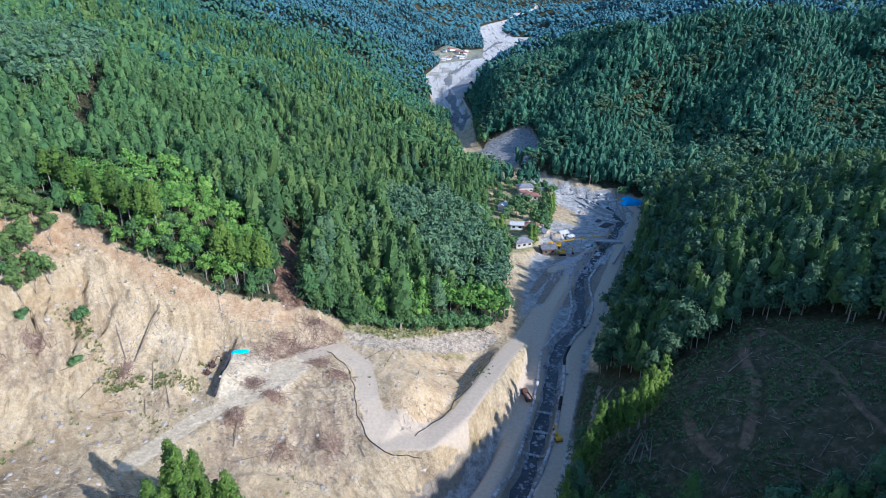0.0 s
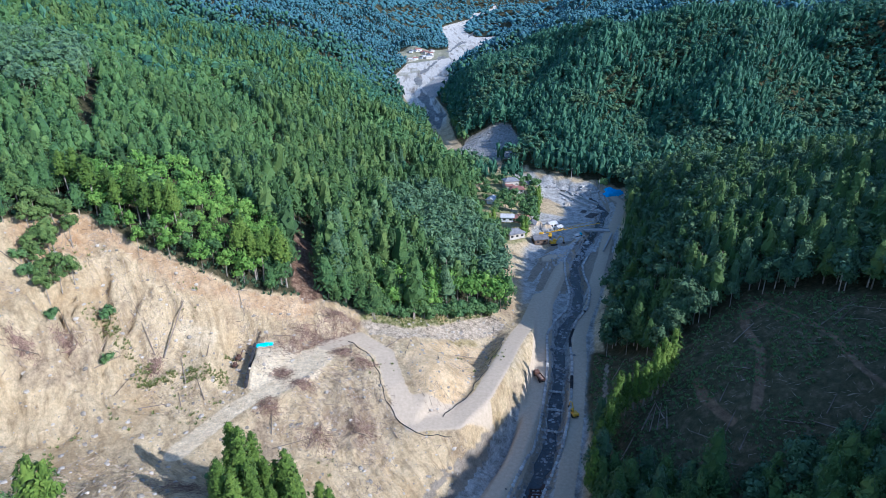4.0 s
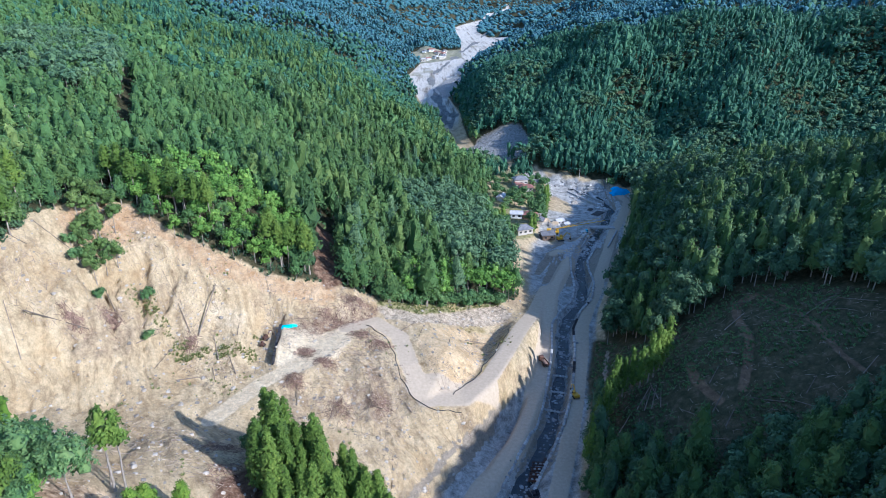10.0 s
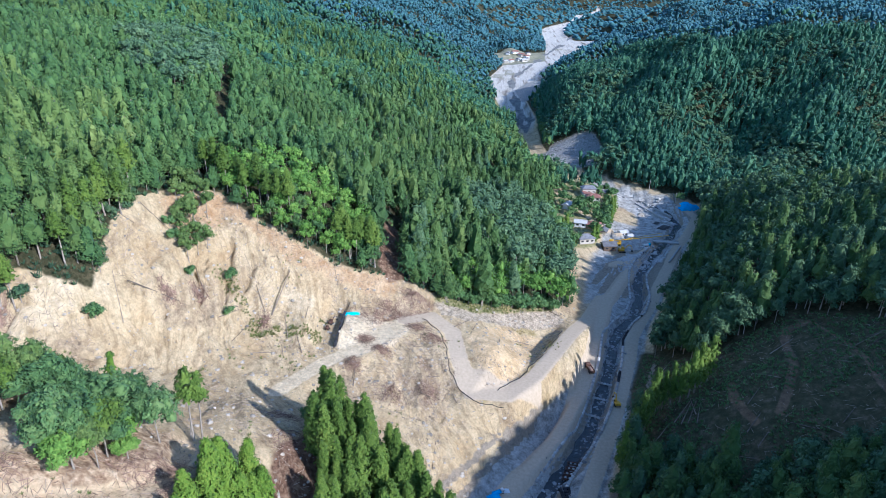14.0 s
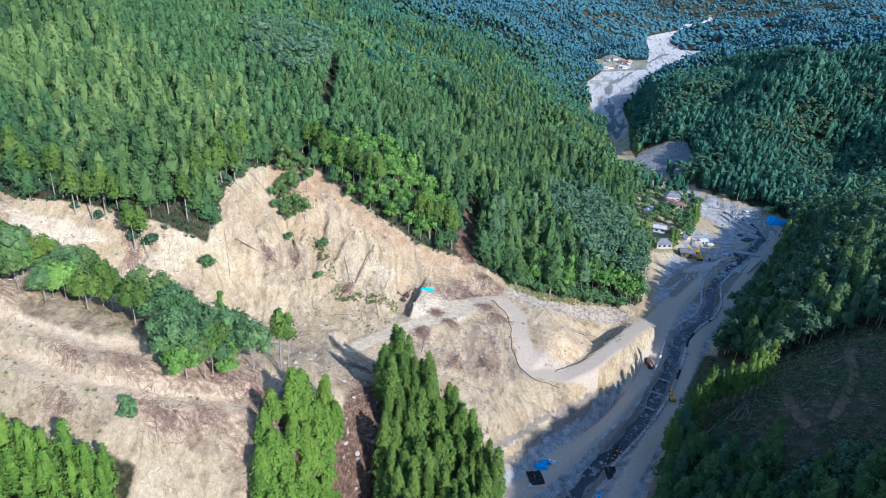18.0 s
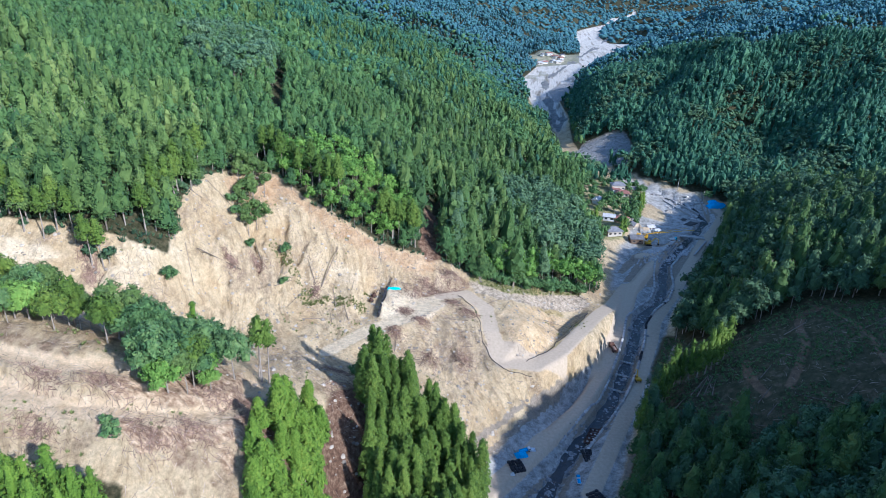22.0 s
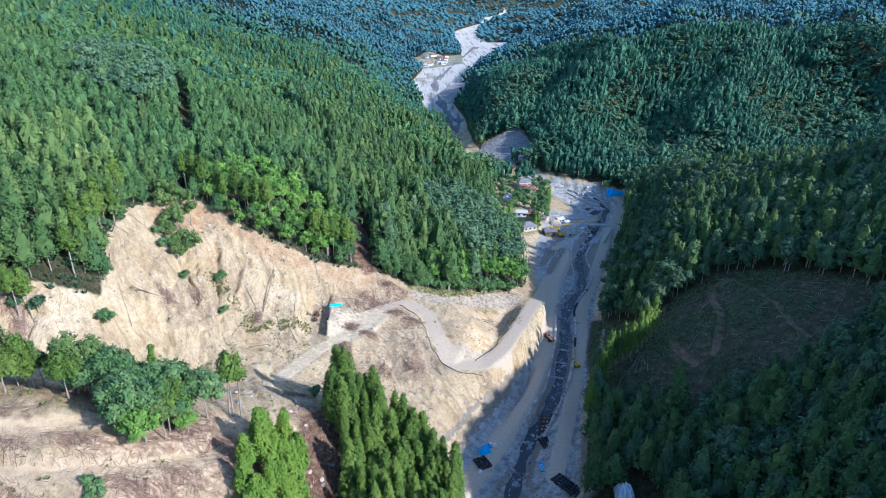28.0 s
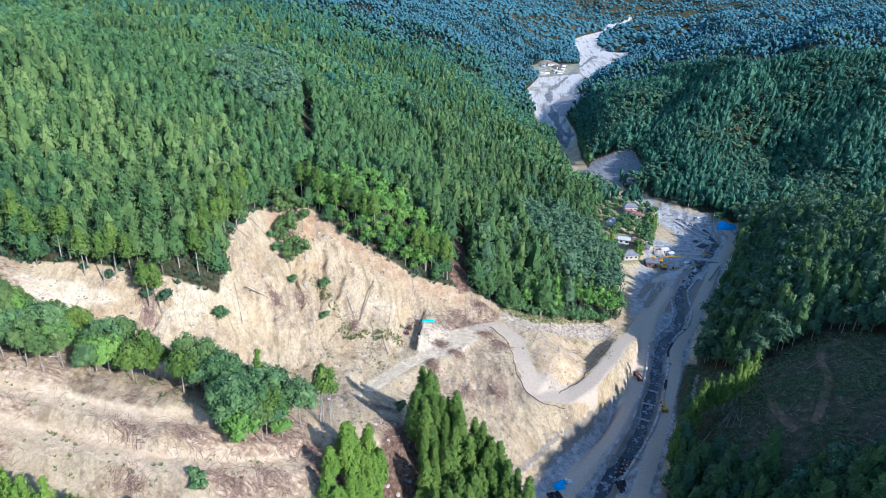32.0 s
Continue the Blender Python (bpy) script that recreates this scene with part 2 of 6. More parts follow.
def ease(v, a, b):
    s = np.clip((v - a) / (b - a), 0, 1)
    return s * s * (3 - 2 * s)


RIVER = [(-70, -60, -6), (-30, 40, -7), (-8, 85, -8), (1, 108, -8), (7, 123, -8), (12, 133, -7.6), (20, 146, -7), (26, 158, -6.6), (31, 172, -6.2), (36, 189, -5.6), (41, 206, -5.1), (45, 224, -4.7),
         (51.5, 239, -4.5), (59.5, 251, -4.3), (65, 268, -4.1), (67.5, 284, -3.9), (71, 301, -3.7), (80, 319, -3.5), (91, 341, -3.3), (102, 360, -3.1), (114, 386, -3), (112, 415, -2.5), (96, 438, -2),
         (74, 458, -2), (50, 485, -1), (30, 520, -0.5), (18, 560, 0), (14, 620, 0), (15, 704, 0), (5, 822, 1), (0, 1040, 1.5), (60, 1350, 2), (150, 1800, 2), (247, 2300, 2), (500, 3660, 2)]
FOOT_WEST = [(-60, 60, -2), (-30, 98, -4), (-12, 130, -3), (6, 172, -2), (20, 215, -1), (29, 255, 0), (31, 294, 0.5), (22, 345, 4), (14, 420, 6), (2, 500, 6), (-3, 560, 5),
             (-8, 620, 4), (-25, 700, 4), (-32, 780, 4), (-60, 1000, 4), (-40, 1240, 4), (60, 1830, 4), (120, 2300, 4), (300, 3060, 4)]
FOOT_EAST = [(0, 30, -4), (20, 92, -5), (30, 128, -4), (38, 153, -2), (54, 195, -1), (66, 236, 0), (85, 281, 0), (107, 328, 0), (127, 386, 0), (141, 416, 1), (124, 434, 2),
             (104, 448, 2), (84, 464, 3), (62, 488, 3), (44, 513, 3), (31, 548, 3), (26, 585, 3), (25, 640, 4), (26, 704, 4), (16, 850, 4), (30, 960, 4), (50, 1040, 5), (95, 1250, 5), (220, 1750, 5), (220, 2250, 5), (480, 3600, 5)]
SCAR_RIM = [(-225, 112, 80), (-190, 116, 74), (-165, 121, 69), (-148, 132, 63), (-140, 155, 61), (-138, 185, 66), (-128, 203, 67), (-112, 200, 60), (-98, 196, 53), (-80, 199, 43), (-62, 200, 34), (-45, 207, 27),
            (-25, 217, 18), (0, 230, 9), (18, 242, 3)]
SCAR_BED = [(-185, 95, 62), (-150, 112, 47), (-128, 135, 36), (-105, 152, 26.5), (-85, 145, 22), (-65, 132, 17), (-45, 120, 11), (-28, 112, 2)]
SCAR_FOOT = [(-122, 178, 46), (-110, 186, 45.5), (-97.6, 189, 42), (-84, 188, 34), (-74, 186, 26), (-66, 186, 24.5), (-54, 191, 22)]
TERRACE = [(-69, 176, 27), (-48, 190, 21), (-30, 172, 18), (-20, 154, 9.5), (-5, 160, 9), (14, 190, 9), (24, 220, 3)]
SPUR = [(-260, 70, 98), (-190, 62, 83), (-150, 57, 71), (-128, 57, 65), (-111, 60, 59.5), (-96, 68, 51), (-86, 77, 44), (-75, 86, 33), (-60, 97, 23), (-42, 106, 9)]
SPUR_SOUTH = [(-240, 10, 85), (-150, 25, 58), (-104, 40, 54), (-85, 48, 44), (-68, 60, 30), (-48, 72, 12)]
FLANK = [(-250, -60, 70), (-160, -20, 45), (-105, 5, 32), (-75, 25, 18), (-55, 40, 4)]
HILL_WEST = [(-128, 215, 68), (-150, 290, 80), (-188, 362, 98), (-225, 390, 105), (-300, 430, 112), (-420, 520, 128)]
HILL_WEST_SIDE = [(-48, 235, 30), (-55, 290, 32), (-70, 350, 38), (-110, 429, 48), (-105, 520, 45), (-100, 620, 42), (-120, 760, 48), (-150, 870, 62), (-190, 1050, 70)]
HILL_WEST_FAR = [(-250, 200, 96), (-330, 260, 118), (-400, 350, 128), (-520, 600, 140), (-480, 900, 140), (-380, 1200, 120), (-320, 1600, 110)]
DELL_WEST = [(-175, 420, 80), (-220, 560, 80), (-250, 760, 85), (-230, 980, 70)]
# the last point lies out of view, raised to shade the felled slope
HILL_EAST = [(66, 141, 16), (80, 152, 25), (94, 161, 31), (106, 177, 34), (135, 185, 46), (180, 205, 60), (260, 215, 100)]
# outer points lie out of view, their heights set by the shade they cast
HILL_EAST_SOUTH = [(55, 60, 10), (85, 90, 26), (105, 108, 36), (140, 108, 57), (185, 122, 82), (240, 110, 116), (320, 90, 155)]
# an unseen crest, added to cast shade on valley floor and wood
HILL_SOUTH_SHADE = [(86, 52, 42), (101, 42, 64), (118, 30, 80), (148, 12, 90), (200, -15, 108), (260, -40, 134)]
HILL_EAST_NOSE = [(240, 270, 54), (205, 310, 38), (190, 345, 26), (172, 385, 16), (160, 408, 8)]
HILL_EAST_FLANK = [(95, 225, 27), (115, 265, 29), (140, 310, 30), (158, 355, 22)]
SIDE_VALLEY = [(150, 422, 3), (230, 432, 7), (310, 400, 14), (420, 380, 24), (560, 370, 36)]
HILL_NORTH = [(45, 900, 16), (66, 780, 40), (105, 690, 60), (180, 640, 72), (270, 620, 80), (380, 600, 88), (520, 590, 96), (700, 580, 104)]
RIBS_NORTH = [(170, 630, 70), (150, 560, 52), (128, 500, 26)]
RIBS_NORTH_2 = [(300, 615, 80), (275, 540, 60), (240, 485, 30)]
GULLY_NORTH = [(215, 610, 60), (205, 550, 30), (185, 490, 12)]
GULLY_NORTH_2 = [(350, 590, 66), (335, 520, 38), (310, 470, 18)]
GULLY_NORTH_3 = [(118, 640, 40), (92, 580, 20), (78, 530, 10)]
HILL_NORTH_SIDE = [(44, 720, 28), (50, 640, 28), (58, 590, 26)]
DELL_NORTH = [(60, 1000, 8), (160, 880, 16), (300, 790, 22), (500, 740, 34)]
FAR_EAST = [(110, 1180, 14), (200, 1100, 50), (320, 1050, 70), (480, 1020, 84), (700, 1000, 95), (900, 960, 105)]
FAR_EAST_2 = [(280, 1700, 30), (400, 1600, 70), (600, 1500, 90), (900, 1450, 105), (1300, 1500, 118)]
FAR_EAST_3 = [(350, 2500, 50), (700, 2400, 90), (1200, 2300, 110), (1900, 2400, 125)]
FAR_WEST = [(-100, 1400, 30), (-180, 1600, 80), (-60, 2000, 45), (-200, 2200, 90), (0, 2700, 60), (-500, 2600, 150), (-1100, 2400, 190)]
RIM_OF_WORLD = [(-2600, 3400, 210), (-1500, 4000, 180), (-500, 4300, 150), (300, 4500, 130), (1000, 4400, 130), (1800, 4200, 140), (3200, 3800, 160)]
VILLAGE_EDGE = [(34, 430, 4), (60, 446, 3), (36, 478, 3), (10, 470, 8)]
BACK = [(-500, -250, 120), (-200, -260, 60), (-90, -240, 10), (60, -240, 50), (300, -240, 120), (600, 0, 150), (800, 300, 130)]
LINES = [RIVER, FOOT_WEST, FOOT_EAST, SCAR_RIM, SCAR_BED, SCAR_FOOT, TERRACE, SPUR, SPUR_SOUTH, FLANK, HILL_WEST, HILL_WEST_SIDE, HILL_WEST_FAR, DELL_WEST, HILL_EAST, HILL_EAST_SOUTH, HILL_SOUTH_SHADE,
         HILL_EAST_NOSE, HILL_EAST_FLANK, SIDE_VALLEY, HILL_NORTH, HILL_NORTH_SIDE, RIBS_NORTH, RIBS_NORTH_2, GULLY_NORTH, GULLY_NORTH_2, GULLY_NORTH_3, DELL_NORTH, FAR_EAST, FAR_EAST_2, FAR_EAST_3, FAR_WEST, RIM_OF_WORLD, VILLAGE_EDGE, BACK]


def stations(line):
    """Points along a line of the land, denser where it runs close by."""
    out = []
    for p, q in zip(line[:-1], line[1:]):
        step = max(14.0, 0.05 * math.hypot(p[0], p[1]))
        n = max(1, int(math.dist(p[:2], q[:2]) / step))
        out += [[p[k] + (q[k] - p[k]) * i / n for k in range(3)] for i in range(n)]
    return out + [list(line[-1])]


NODES = np.array([s for line in LINES for s in stations(line)])
SOFT = 9.0


def kernel(ax, ay, bx, by):
    return np.sqrt((ax[:, None] - bx[None]) ** 2 + (ay[:, None] - by[None]) ** 2 + SOFT ** 2)


K = kernel(NODES[:, 0], NODES[:, 1], NODES[:, 0], NODES[:, 1])
WEIGHTS = np.linalg.solve(K - 0.6 * np.eye(len(K)), NODES[:, 2] - 60.0)


def base_height(x, y):
    x, y = np.asarray(x, float).ravel(), np.asarray(y, float).ravel()
    out = np.empty(len(x))
    for i in range(0, len(x), 20000):
        out[i:i + 20000] = kernel(x[i:i + 20000], y[i:i + 20000], NODES[:, 0], NODES[:, 1]) @ WEIGHTS + 60.0
    return out

VILLAGE_GROUND = [(36, 340, 1), (40, 365, 1.5), (38, 392, 3.5), (50, 420, 4), (62, 430, 3)]
ROAD_SLIDE = [(-84, 131, 22), (-74, 151, 20.6), (-62, 164, 20.8), (-49, 187, 20.4), (-39, 193, 19.5), (-29, 184, 18), (-25, 168, 15.5), (-19, 153, 10.5), (-6, 155, 9),
              (5, 170, 8.5), (14, 189, 8), (24, 214, 4), (33, 234, -0.5), (44, 262, -2)]
ROAD_WEST = [(-70, 20, -4), (-40, 68, -5), (-22, 95, -5.5), (-4, 124, -5.5), (12.5, 150, -4.7), (18.5, 163, -4.3), (26.5, 184, -3.7), (33, 204, -3.2), (38.5, 228, -2.6), (45, 256, -2.1), (60, 290, -2), (75, 320, -2)]
ROAD_EAST = [(14, 104, -5.5), (22, 125, -5), (32, 152, -4.3), (38, 170, -3.8), (43.5, 188, -3.3), (49, 206, -2.8), (53.5, 224, -2.4), (60, 239, -2), (70, 260, -2), (76, 277, -2), (89, 308, -2), (101, 338, -2),
             (115, 365, -1.5), (128, 395, -1), (124, 430, -1)]
ROAD_SIDE = [(56, 305, -1.0), (64, 311, -0.6), (74, 320, -0.6), (82, 331, -0.8), (90, 345, -1)]
TRACK_UPPER = [(-230, 48, 88), (-154, 48, 69), (-138, 49.5, 65.5), (-123, 52, 62), (-112, 56, 59.5), (-105, 58, 57)]
TRACK_LOWER = [(-220, 36, 82), (-146, 40, 63), (-131, 42, 60.5), (-118, 42, 57.5), (-108, 45, 56), (-98, 49, 52.5), (-88, 57, 48), (-83, 66, 45), (-86, 77, 43.5)]
TRACK_EAST = [(108, 182, 34), (100, 182, 30), (95, 172, 30), (93, 158, 30), (87, 146, 27), (81, 136, 24)]
TRACK_EAST_UP = [(108, 180, 34), (110, 165, 37), (110.7, 151, 38.5), (109.4, 143, 38.5), (108, 135, 38), (109, 125, 38)]
TRACK_EAST_LOW = [(73, 157, 19), (71.5, 148, 19.2), (72.4, 141, 19.9), (74, 135, 20.3)]
WEST_BANK = [p[:2] for p in FOOT_WEST]
EAST_BANK = [p[:2] for p in FOOT_EAST if p[1] < 1100] + [(100, 1250), (160, 1460), (226, 1690), (245, 1800), (180, 1870), (175, 2120), (235, 2640), (300, 2900), (510, 3750)]

SLIDE = [(-232, 104), (-203, 108), (-185, 116), (-165, 120), (-150, 127), (-143, 132), (-146, 145), (-149, 158), (-150, 175), (-141, 198), (-128, 202), (-115, 197), (-98, 195),
         (-80, 196), (-64, 200), (-50, 205), (-38, 206), (-27, 209), (-5, 225), (18, 240), (32, 252), (24, 215), (8, 172), (-10, 130), (-28, 98), (-55, 55), (-75, 25), (-95, 20),
         (-98, 34), (-125, 28), (-160, 26), (-235, 24)]
FELLED = [(56, 208), (72, 182), (90, 188), (106, 190), (122, 176), (136, 150), (140, 130), (118, 112), (97, 110), (82, 112), (64, 114), (48, 128), (38, 140), (43, 160), (47, 182)]
CLEARED = [(31, 294), (36, 322), (27, 345), (26, 385), (30, 434), (54, 440), (70, 444), (40, 478), (19, 515), (8, 556), (3, 620), (3, 704), (-14, 780), (-38, 1039), (-13, 1241), (70, 1325), (87, 1575), (105, 2243), (151, 2446), (257, 2819), (330, 3295), (490, 3790)]
VALLEY = WEST_BANK[:6] + CLEARED + EAST_BANK[::-1]
GROVE = [(-66, 113), (-52, 111), (-36, 107), (-26, 103), (-20, 90), (-24, 72), (-40, 56), (-49, 60), (-55, 80), (-61, 95)]
GROVE_SMALL = [(-76, 79), (-69, 81), (-65, 70), (-61, 60), (-59, 48), (-66, 40), (-76, 42), (-78, 60)]
PLANTATION = [(-170, 24), (-131, 25), (-116, 25), (-104, 28.5), (-97, 27), (-96, 16), (-104, 8), (-120, 2), (-150, 6), (-170, 10)]
DUFF = [(-63, 108), (-61, 95), (-55, 80), (-49, 60), (-45, 38), (-58, 40), (-61, 60), (-65, 70), (-70, 84), (-71, 96)]
FIELD = [(-13, 1241), (70, 1325), (80, 1520), (20, 1440), (-35, 1340)]
EARTH = [[(70, 386), (84, 382), (88, 400), (80, 414), (72, 408)], [(58, 322), (80, 333), (82, 350), (60, 347)]]
LANE = [(38, 400, 3.5), (45, 386, 3.0), (52, 373, 2.2), (60, 362, 1.2), (70, 352, 0.0)]
GORGE_SLOPE = [(14, 812), (32, 813), (46, 830), (62, 1012), (28, 1005), (5, 930)]
GORGE_GRASS = [(-19, 878), (-8, 890), (0, 807), (-4, 736), (-16, 722), (-26, 782)]
PALE = [(-205, 98), (-197, 106), (-182, 111), (-168, 113), (-172, 108), (-186, 100), (-197, 91)]
SCREE = [(29, 546), (40, 525), (51, 504), (74, 498), (80, 530), (76, 558), (56, 566), (39, 570)]
GARDEN = [(40, 436), (58, 437), (72, 446), (62, 472), (46, 486), (38, 470)]
# a firebreak, and a gap cut to draw a tall stand's shadow line
TREE_GAPS = [[(-219, 445), (-190, 362), (-170, 312), (-157, 276), (-145, 246)], [(-149, 460), (-120, 406), (-103, 376), (-78, 314)]]
OPENING = [(-67, 242), (-61, 243), (-54, 219), (-52, 205), (-58, 200), (-63, 204), (-65, 224)]
MEADOW = [(-40, 208), (-22, 212), (-5, 228), (14, 241), (18, 236), (-3, 221), (-21, 204.5), (-38, 201)]
RUBBLE_BAND = [(-38, 201), (-21, 204), (-3, 220), (18, 236), (21, 226), (-3, 211), (-24, 195), (-34, 196)]
TAN_BANK = [(-23, 180), (-16, 196), (-8, 205), (13, 214), (2, 176), (-6, 161), (-17, 152), (-18, 166)]
BENCH = [(-72.4, 183), (-71.6, 161), (-62, 156), (-51, 167), (-46, 179), (-46, 189), (-58, 183), (-66, 184)]
SLUMP = [(-60, 154), (-47, 176), (-33, 176), (-25, 164), (-26, 148), (-30, 136), (-45, 138), (-58, 134)]
TOE = [(-62, 180), (-60, 191), (-46, 201), (-38, 200), (-40, 196), (-47, 191)]
GULLIED = [(-24, 141), (-8, 143), (4, 151), (14, 168), (8, 150), (-6, 128), (-20, 118), (-28, 130)]
# stands of one age and kind on the western hill
STAND_BRIGHT = [(-139, 207), (-140, 228), (-118, 250), (-94, 236), (-68, 221), (-76, 196), (-97, 188), (-112, 195)]
STAND_DUSKY = [(-38, 350), (-8, 402), (18, 345), (32, 290), (29, 262), (13, 239), (-9, 260), (-30, 290)]
STAND_GREY = [(-237, 325), (-283, 485), (-234, 457), (-167, 300), (-178, 268), (-214, 288)]
STAND_ROWS = [(-164, 472), (-93, 320), (-90, 373), (-145, 473)]
STAND_TALL = [(-149, 460), (-78, 314), (-96, 262), (-94, 240), (-70, 222), (-52, 208), (-20, 212), (14, 240), (-10, 262), (-30, 290), (-38, 350), (-20, 420), (-60, 520), (-120, 520)]
STAND_OLIVE = [(-420, 60), (-420, 300), (-230, 235), (-180, 222), (-160, 200), (-146, 160), (-146, 120), (-200, 90)]


def rim_of(x, y):
    return near_line(x, y, SCAR_RIM)[0]


def height(x, y):
    """The ground's height, with roads cut in, the river's bed and the slide's gullies."""
    shape = np.shape(x)
    x, y = np.asarray(x, float).ravel(), np.asarray(y, float).ravel()
    # the foot of the slide's bank wanders in and out
    bank = (1 - ease(near_line(x, y, [(-30, 98), (-12, 130), (6, 172), (20, 215)])[0], 6, 24)) * (1 - ease(y, 205, 225))
    z = base_height(x + bank * fbm(x, y, 20, 3, 98) * 13, y + bank * fbm(x, y, 20, 3, 99) * 13)
    slide = ease(inside(x, y, SLIDE), -2, 12)
    far = ease(np.hypot(x, y), 300, 900)
    off = np.maximum(inside(x, y, SLIDE), np.maximum(inside(x, y, VALLEY), inside(x, y, FELLED)))
    z += (fbm(x, y, 100, 4, 3) * 20 - np.abs(vnoise(x / 75 + y / 300, y / 130 - x / 200, 5) - 0.5) * 16 + 4) * ease(-off, 6, 70) * (1 + 1.0 * ease(y, 380, 560) + 2.0 * ease(y, 450, 560) * ease(x, 70, 150)) + far * fbm(x, y, 240, 4, 7) * 34 * ease(inside(x, y, VALLEY), -10, -120)
    # rills that run down the slide, broken ledges and lumps of debris
    head = ease(z, 24, 48) * slide * ease(y, 95, 125)
    rim = rim_of(x, y)
    run, down = x * 0.88 + y * 0.45 + fbm(x, y, 26, 4, 21) * 22, x * 0.45 - y * 0.88 + fbm(x, y, 18, 3, 22) * 10
    for s, t, depth, k in ((11, 40, 4.4, 11), (6, 22, 3.5, 12), (3.2, 14, 2.4, 13), (2.3, 9, 1.2, 14)):
        cut = 1 - 2 * np.abs(vnoise(run / s, down / t, k) - 0.5)
        z -= (0.28 + 0.72 * head) * slide * depth * (np.clip(cut, 0, 1) ** 6 - 0.2) * ease(rim, 0, 6)
    rough = 0.0
    for k, (s, a) in enumerate(((19, 1.5), (8.5, 0.9), (4.5, 0.75), (2.6, 0.6))):
        rough = rough + a * (0.35 - np.abs(vnoise(x / s + 0.3 * k, y / s, 31 + k) - 0.5))
    z += slide * rough * (0.45 + 0.65 * head) * ease(rim, 1, 10)
    # ledges and torn lumps where the ground slumped below the platform
    torn = np.maximum(np.maximum(ease(inside(x, y, SLUMP), -3, 4), 0.8 * ease(inside(x, y, GULLIED), -3, 4)), ease(inside(x, y, TOE), -2, 3))
    steps_of = (x * 0.55 + y * 0.35) + fbm(x, y, 12, 3, 25) * 16
    z -= 1.8 * ease(inside(x, y, SLUMP), -1, 2)
    z += torn * (1.7 * np.abs((steps_of / 5.5) % 2 - 1) + 2.2 * (0.3 - np.abs(vnoise(x / 5, y / 5, 26) - 0.5)) + 1.1 * (0.3 - np.abs(vnoise(x / 2.6, y / 2.6, 27) - 0.5)))
    # the steep little cliff under the rim
    z -= 3.4 * head * (1 - ease(rim, 0.5, 10))
    # the level bench, and the lower ground west of its wall
    west = np.clip((y - 161) / 20, 0, 1) * 3.2 + 20.2
    k = (1 - ease(near_line(x, y, [(-77, 181), (-75.5, 160)])[0], 2.5, 10)) * (x < -72)
    z = z * (1 - k) + west * k
    k = ease(inside(x, y, BENCH), -1.0, 1.2)
    z = z * (1 - k) + (20.4 + np.clip(-46 - x, 0, 26) * 0.12 + np.clip((y - 165) / 18, 0, 1) * np.clip((-60 - x) / 10, 0, 1) * 0.9) * k
    vd, vz = near_line(x, y, VILLAGE_GROUND)
    k = 1 - ease(vd, 9, 22)
    z = z * (1 - k) + vz * k
    for line, half in ((LANE, 1.4), (ROAD_SLIDE, 2.9), (ROAD_WEST, 2.6), (ROAD_EAST, 3.6), (ROAD_SIDE, 3.0), (TRACK_UPPER, 1.8), (TRACK_LOWER, 2.2), (TRACK_EAST, 1.6), (TRACK_EAST_UP, 1.5)):
        d, lz = near_line(x, y, line)
        d = d + fbm(x, y, 9, 2, 70) * 1.0
        k = 1 - ease(d, half, half * (3.6 if line is ROAD_SLIDE else 1.5 if line is ROAD_WEST else 2.0))
        z = z * (1 - k) + lz * k
        z -= 0.35 * np.exp(-((d - half - 0.5) / 0.6) ** 2) * (half > 3)
    d, rz = near_line(x, y, RIVER)
    k = (1 - ease(d, 2.6, 5.0)) * (1 - ease(y, 420, 520))
    z = z * (1 - k) + (rz - 1.9 + fbm(x, y, 4, 3, 51) * 1.2) * k
    return z.reshape(shape)


def steps(a, b, fine, low, high, grow):
    """Lines of a grid: evenly spaced from a to b, wider and wider beyond."""
    mid = list(np.arange(a, b, fine))
    up, s = [mid[-1]], fine
    while up[-1] < high:
        s = s * grow if s < 19 or up[-1] > 2000 else s
        up.append(up[-1] + s)
    down, s = [mid[0]], fine
    while down[-1] > low:
        s *= grow
        down.append(down[-1] - s)
    return np.array(down[:0:-1] + mid + up[1:])


def mesh_from(name, verts, faces, mats, index=None, smooth=True, tone=None):
    """A mesh from arrays of corners and of triangles or quads."""
    me = bpy.data.meshes.new(name)
    n = faces.shape[1]
    me.vertices.add(len(verts))
    me.vertices.foreach_set("co", np.asarray(verts, np.float32).ravel())
    me.loops.add(faces.size)
    me.loops.foreach_set("vertex_index", np.asarray(faces, np.int32).ravel())
    me.polygons.add(len(faces))
    me.polygons.foreach_set("loop_start", np.arange(0, faces.size, n, dtype=np.int32))
    for m in mats:
        me.materials.append(m)
    if index is not None:
        me.polygons.foreach_set("material_index", np.asarray(index, np.int32))
    me.polygons.foreach_set("use_smooth", np.full(len(faces), smooth))
    if tone is not None:
        me.attributes.new("tone", "FLOAT", "FACE").data.foreach_set("value", np.asarray(tone, np.float32))
    me.update(calc_edges=True)
    return me


GX, GY = steps(-215, 135, 1.12, -3600, 3600, 1.08), steps(38, 265, 1.12, -320, 4600, 1.045)
gx, gy = np.meshgrid(GX, GY)
gz = height(gx, gy)
nx, ny = len(GX), len(GY)
idx = np.arange(nx * ny).reshape(ny, nx)
quads = np.stack([idx[:-1, :-1], idx[:-1, 1:], idx[1:, 1:], idx[1:, :-1]], -1).reshape(-1, 4)
ground_mesh = mesh_from("ground", np.stack([gx, gy, gz], -1).reshape(-1, 3), quads, [])
